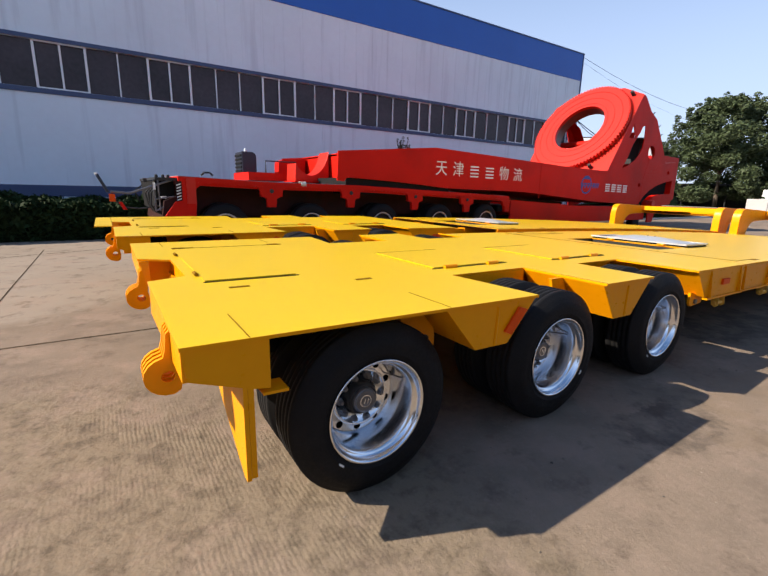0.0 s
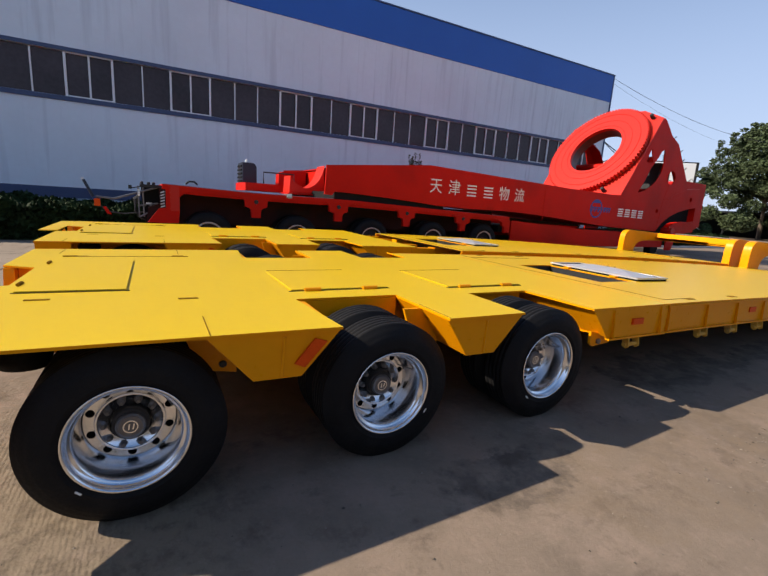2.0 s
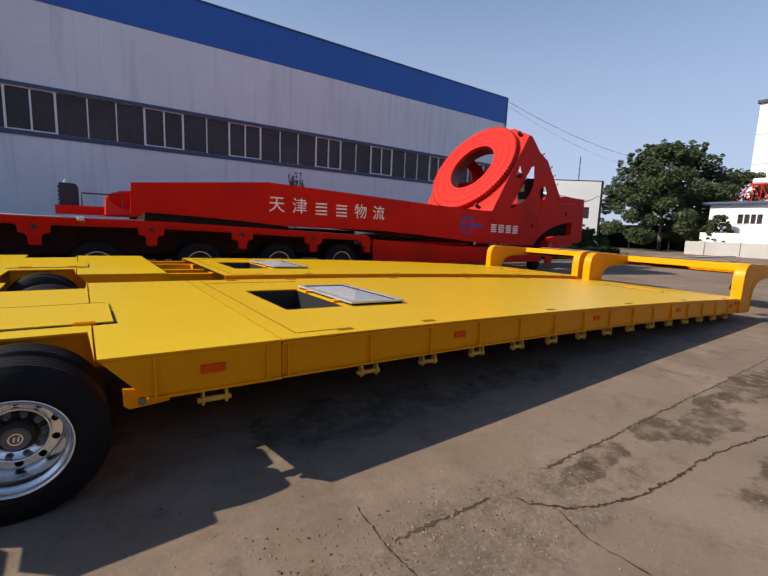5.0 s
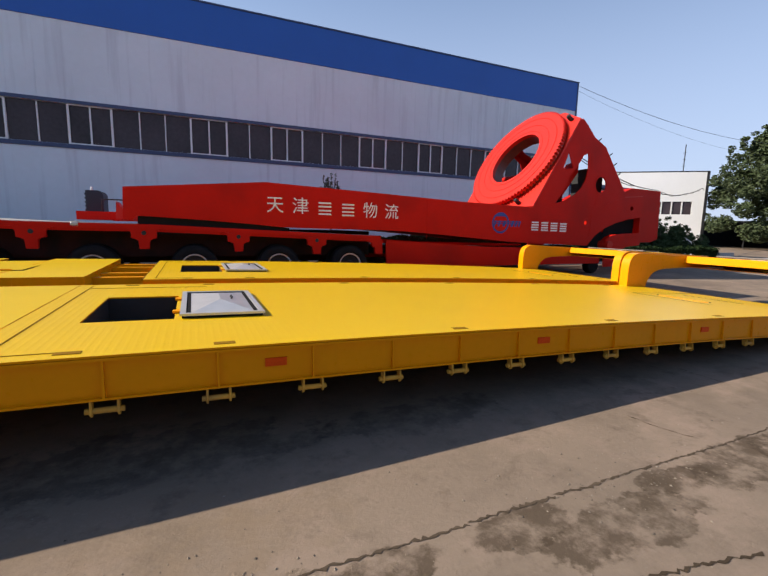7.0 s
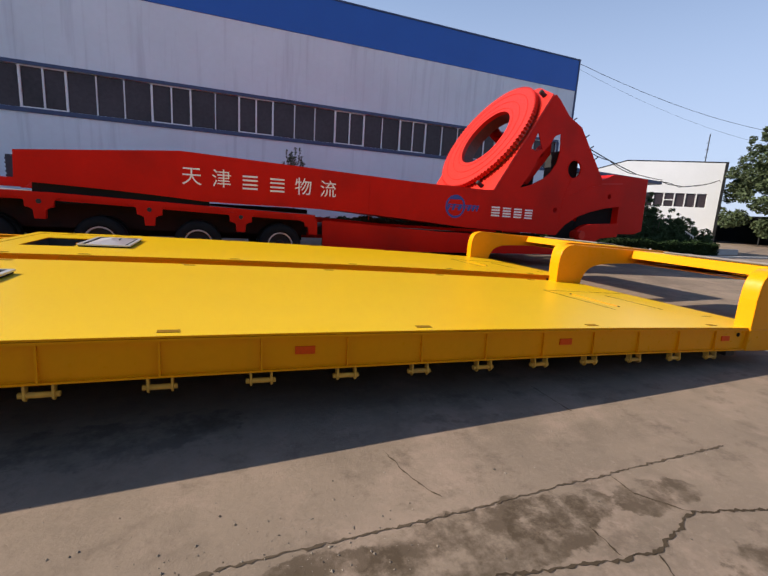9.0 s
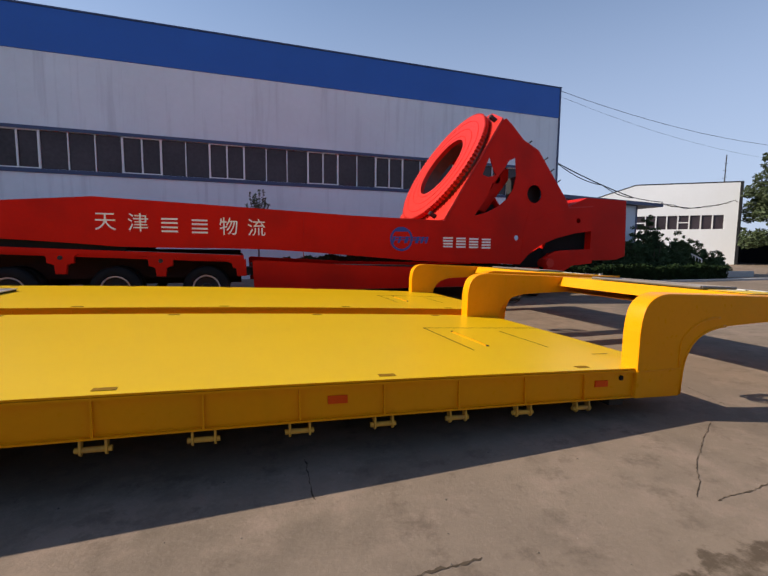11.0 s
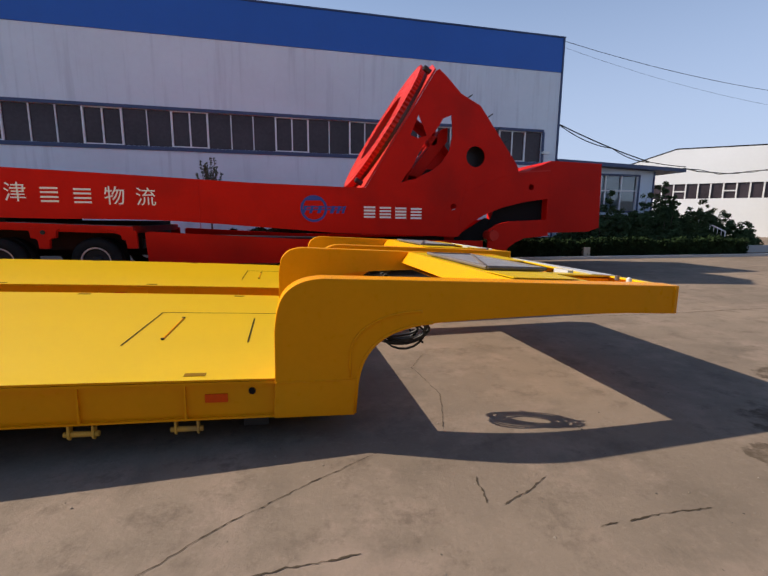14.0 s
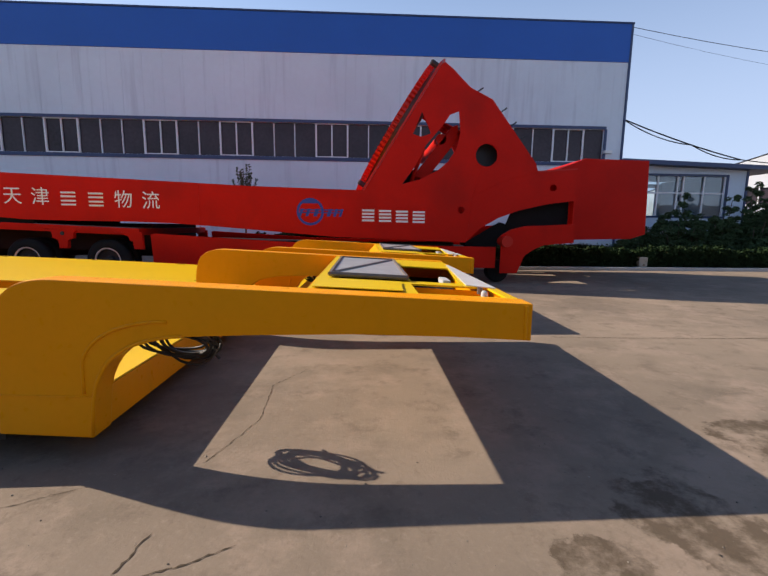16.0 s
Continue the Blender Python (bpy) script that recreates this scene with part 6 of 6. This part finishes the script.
# ---- ground marks ----
ragged([(-6, 4.5), (0.0, 4.5), (0.6, 4.53)], 0.034, 1, "joint", CRACK, "open slab joint with soil", "ground joint", rough=0.0015, even=True)
ragged([(-1.45, 6.2), (-1.47, 11.4)], 0.022, 2, "joint", CRACK, "open slab joint", "ground joint", rough=0.0015, even=True)
ragged([(-8, 10.3), (-2.1, 10.4), (2, 12.0)], 0.04, 3, "joint", CRACK, "open slab joint", "ground joint", rough=0.0015, even=True)
rj = random.Random(40)
xj = 4.85
while xj < 11.4:
    xk = xj + rj.uniform(0.35, 1.1)
    if not 5.45 < xj < 5.9:
        ragged([(xj, 0.23 + rj.uniform(-0.012, 0.012)), (xk, 0.23 + rj.uniform(-0.012, 0.012))], 0.050 if xj < 8 else 0.036, int(xj * 50), "joint", JOINT, "dirty slab joint", "ground joint", rough=0.0022)
    xj = xk
CRACKS = (
    ((9.0, -0.5), (9.14, -0.23), (9.33, -0.18), (9.83, -0.27), (10.16, -0.32), (10.37, -0.26), (10.65, -0.18), (11.1, -0.3), (11.9, -0.33), (13.0, -0.3)),
    ((10.48, 0.21), (10.47, 0.05), (10.56, -0.07), (10.65, -0.18)),
    ((9.98, -0.07), (9.98, -0.19), (9.97, -0.28)),
    ((10.16, -0.33), (10.1, -0.47), (10.0, -0.8)),
    ((5.68, 0.15), (5.70, 0.05), (5.88, -0.11), (6.29, -0.25), (6.74, -0.30), (7.14, -0.30), (7.57, -0.35), (8.4, -0.5)),
    ((5.80, -0.06), (5.72, -0.29), (5.75, -0.7)),
    ((4.84, 0.57), (4.81, 0.31), (4.80, -0.2)),
    ((13.29, 0.21), (13.51, 0.22), (13.83, 0.24), (14.3, 0.26)),
    ((10.96, 1.5), (10.95, 1.19), (10.95, 0.97)),
    ((15.08, 0.70), (15.03, 0.46)), ((15.5, 0.61), (15.3, 0.50), (15.12, 0.43)), ((9.21, 0.86), (9.26, 0.57), (9.35, 0.36)),
)
for k, pts in enumerate(CRACKS):
    ragged(pts, 0.042 if k in (0, 4) else 0.022, 60 + k, "crack", CRACK if k < 7 else JOINT, "thin branching crack in the concrete", "crack", rough=0.006)
ragged([(13.2, 0.27), (13.7, 0.62), (13.88, 0.72), (14.16, 0.88), (14.53, 1.07)], 0.013, 7, "crack", CRACK, "thin crack", "crack")
ragged([(15.51, 0.17), (15.62, 0.18)], 0.018, 8, "crack", CRACK, "short dark crack", "crack")
ragged([(15.68, 0.17), (16.0, 0.18), (16.2, 0.16)], 0.018, 88, "crack", CRACK, "short dark crack", "crack")
ragged([(15.1, 1.3), (15.3, 1.9), (15.25, 2.6), (15.5, 3.0)], 0.012, 9, "crack", CRACK, "thin crack", "crack")
ragged([(18.6, 4.3), (19.7, 4.25), (24, 4.2)], 0.03, 10, "joint", CRACK, "slab joint", "ground joint")
tagged(part("kerb", box(19.5, 60, 13.25, 13.55, 0, 0.10, bevel=0.02, nx=10), GREY_WALL), "pale concrete kerb", "kerb", kind="structure")
tagged(part("brick_block", box(25.85, 26.15, 13.55, 13.85, 0.101, 0.45, bevel=0.03), STONE), "lone buff stone block on the kerb", "block")


def grit():
    """Pebbles, crumbs of concrete and white bits strewn over the yard."""
    rnd = np.random.RandomState(9)
    n = 5000
    c = np.stack([rnd.uniform(-4, 20, n), rnd.uniform(-2.2, 1.6, n), np.zeros(n)], 1)
    k = rnd.randint(0, 6, n // 2)
    spots = np.array([(5.3, 0.2), (5.9, 0.12), (4.9, 0.25), (4.3, 0.35), (8.3, 0.2), (5.5, -0.05)])
    c[: n // 2, :2] = spots[k] + rnd.normal(size=(n // 2, 2)) * np.array([0.45, 0.17])
    r = 0.0022 + 0.007 * rnd.rand(n) ** 5
    v, f = [], []
    shape = np.array([(1, 0, 0), (-1, 0, 0), (0, 1, 0), (0, -1, 0), (0, 0, 0.7), (0, 0, -0.3)], float)
    tri = [(0, 2, 4), (2, 1, 4), (1, 3, 4), (3, 0, 4), (2, 0, 5), (1, 2, 5), (3, 1, 5), (0, 3, 5)]
    for i in range(n):
        p = c[i] + shape * r[i] * rnd.uniform(0.6, 1.4, (6, 3)) + np.array([0, 0, r[i] * 0.25])
        f += [tuple(q + len(v) for q in t) for t in tri]
        v += p.tolist()
    me = bpy.data.meshes.new("grit")
    me.from_pydata(v, [], f)
    me.materials.append(GRIT)
    tagged(new("grit", me), "loose pebbles and crumbs strewn on the concrete", "gravel", kind="stuff")


def grit_material():
    m = paint("grit_stone", (0.3, 0.27, 0.23), 0.9, vary=0.3, scale=30)
    n, l = m.node_tree.nodes, m.node_tree.links
    geo, ramp = n.new("ShaderNodeNewGeometry"), n.new("ShaderNodeValToRGB")
    ramp.color_ramp.elements[0].color = (0.05, 0.04, 0.032, 1)
    ramp.color_ramp.elements[1].color = (0.27, 0.225, 0.175, 1)
    l.new(geo.outputs["Random Per Island"], ramp.inputs[0])
    l.new(ramp.outputs[0], n["Principled BSDF"].inputs["Base Color"])
    return m


GRIT = grit_material()
grit()


# ---- cables and masts ----
def cable(a, b, sag, r, name, label):
    a, b = Vector(a), Vector(b)
    pts = [a.lerp(b, i / 24) - Vector((0, 0, sag * 4 * (i / 24) * (1 - i / 24))) for i in range(25)]
    return tagged(part(name, tube(pts, r), CABLE), label, "cable")


cable((28.4, 19.6, 10.7), (75, 22, 12.6), 2.0, 0.013, "overhead_wire", "thin overhead wire from the hall corner")
cable((28.4, 19.6, 10.4), (75, 22, 11.2), 2.2, 0.006, "overhead_wire", "thin overhead wire from the hall corner")
cable((28.4, 19.4, 6.52), (34.0, 19.12, 4.78), 0.10, 0.03, "black_cable", "black cable from hall to office roof")
cable((28.4, 19.4, 6.48), (31.6, 19.22, 5.42), 0.20, 0.024, "black_cable", "black cable drooping between hall and office")
cable((31.6, 19.22, 5.42), (34.0, 19.12, 4.76), 0.16, 0.024, "black_cable", "black cable drooping between hall and office")
cable((34.0, 19.12, 4.78), (36.4, 19.0, 4.58), 0.03, 0.022, "black_cable", "black cable lying along the office roof")


tagged(part("black_cable", tube([(36.4, 19.1, 4.52), (38.6, 20.1, 4.50), (40.9, 21.1, 4.62), (43.2, 22.1, 4.72), (45.6, 23.2, 4.92), (47.5, 24.05, 5.18), (50.0, 25.2, 5.45), (52.9, 26.5, 5.72), (56.0, 27.9, 6.20), (60.3, 29.8, 6.85), (61.5, 30.3, 6.75)], 0.03), CABLE), "black slack cable from office roof to white building", "cable")
tagged(part("black_cable", tube([(36.4, 19.12, 4.50), (39.0, 20.25, 4.62), (42.0, 21.6, 4.58), (45.6, 23.2, 4.98), (49.0, 24.75, 5.25), (52.9, 26.5, 5.80), (57.0, 28.35, 6.25), (60.3, 29.82, 6.88)], 0.022), CABLE), "black slack cable from office roof to white building", "cable")
mast = thing("antenna_mast", "thin grey antenna mast behind the white building", "antenna", at=(97.0, 55.0, 0))
part("pole", rod((0, 0, 0), (0.1, 0, 19.3), 0.10, n=6), DARK_STEEL, mast)
for z in (13.5, 15.0, 16.4, 17.6):
    part("cross_arm", rod((-0.45, 0, z), (0.45, 0, z + 0.15), 0.05, n=5), DARK_STEEL, mast)


# ---- steps and small things by the office ----
def steps():
    t = thing("entrance_steps", "grey concrete steps with a white tubular railing", "steps")
    for k in range(5):
        part("step", box(34.9 + 0.36 * k, 35.26 + 0.36 * k, 16.7, 18.6, 0.0, 0.85 - 0.17 * k, bevel=0.01), GREY_WALL, t)
    rail = thing_child("railing", t, (0, 0, 0))
    a, b = Vector((35.0, 16.62, 1.66)), Vector((36.85, 16.62, 1.0))
    part("hand_rail", rod(a, b, 0.035), WHITE, rail)
    part("lower_rail", rod(a - Vector((0, 0, 0.72)), b - Vector((0, 0, 0.72)), 0.025), WHITE, rail)
    for k in range(8):
        p = a.lerp(b, k / 7)
        part("baluster", rod((p.x, p.y, p.z), (p.x, p.y, max(0.0, p.z - (1.0 if k in (0, 7) else 0.72))), 0.03 if k in (0, 7) else 0.016, n=6), WHITE, rail)
    return t


steps()
tagged(part("planter_wall", box(34.4, 39.4, 15.3, 15.5, 0, 0.34, bevel=0.02), GREY_WALL), "low grey concrete planter wall", "wall", kind="structure")
lamp = thing("wall_lamp", "small white floodlight on the hall wall", "lamp", at=(27.62, 19.47, 5.03))
part("housing", box(-0.22, 0.16, -0.22, -0.06, -0.05, 0.07, bevel=0.02), WHITE, lamp)
part("arm", box(-0.03, 0.03, -0.06, 0.005, -0.03, 0.03), GREY_METAL, lamp)


# ---- unseen walls added round the yard to cut the sky's fill light ----
tagged(part("light_blocker_south", box(-40, 70, -9.4, -9, 0, 4.2), SOUTH_BLOCKER), "unseen grey-brown wall added to close the yard and cut southern sky light", "wall", kind="structure")
tagged(part("light_blocker_west", box(-30.4, -30, -8.9, 19.3, 0, 12.0), WEST_BLOCKER), "unseen dark wall added to close the yard and cut western sky light", "wall", kind="structure")
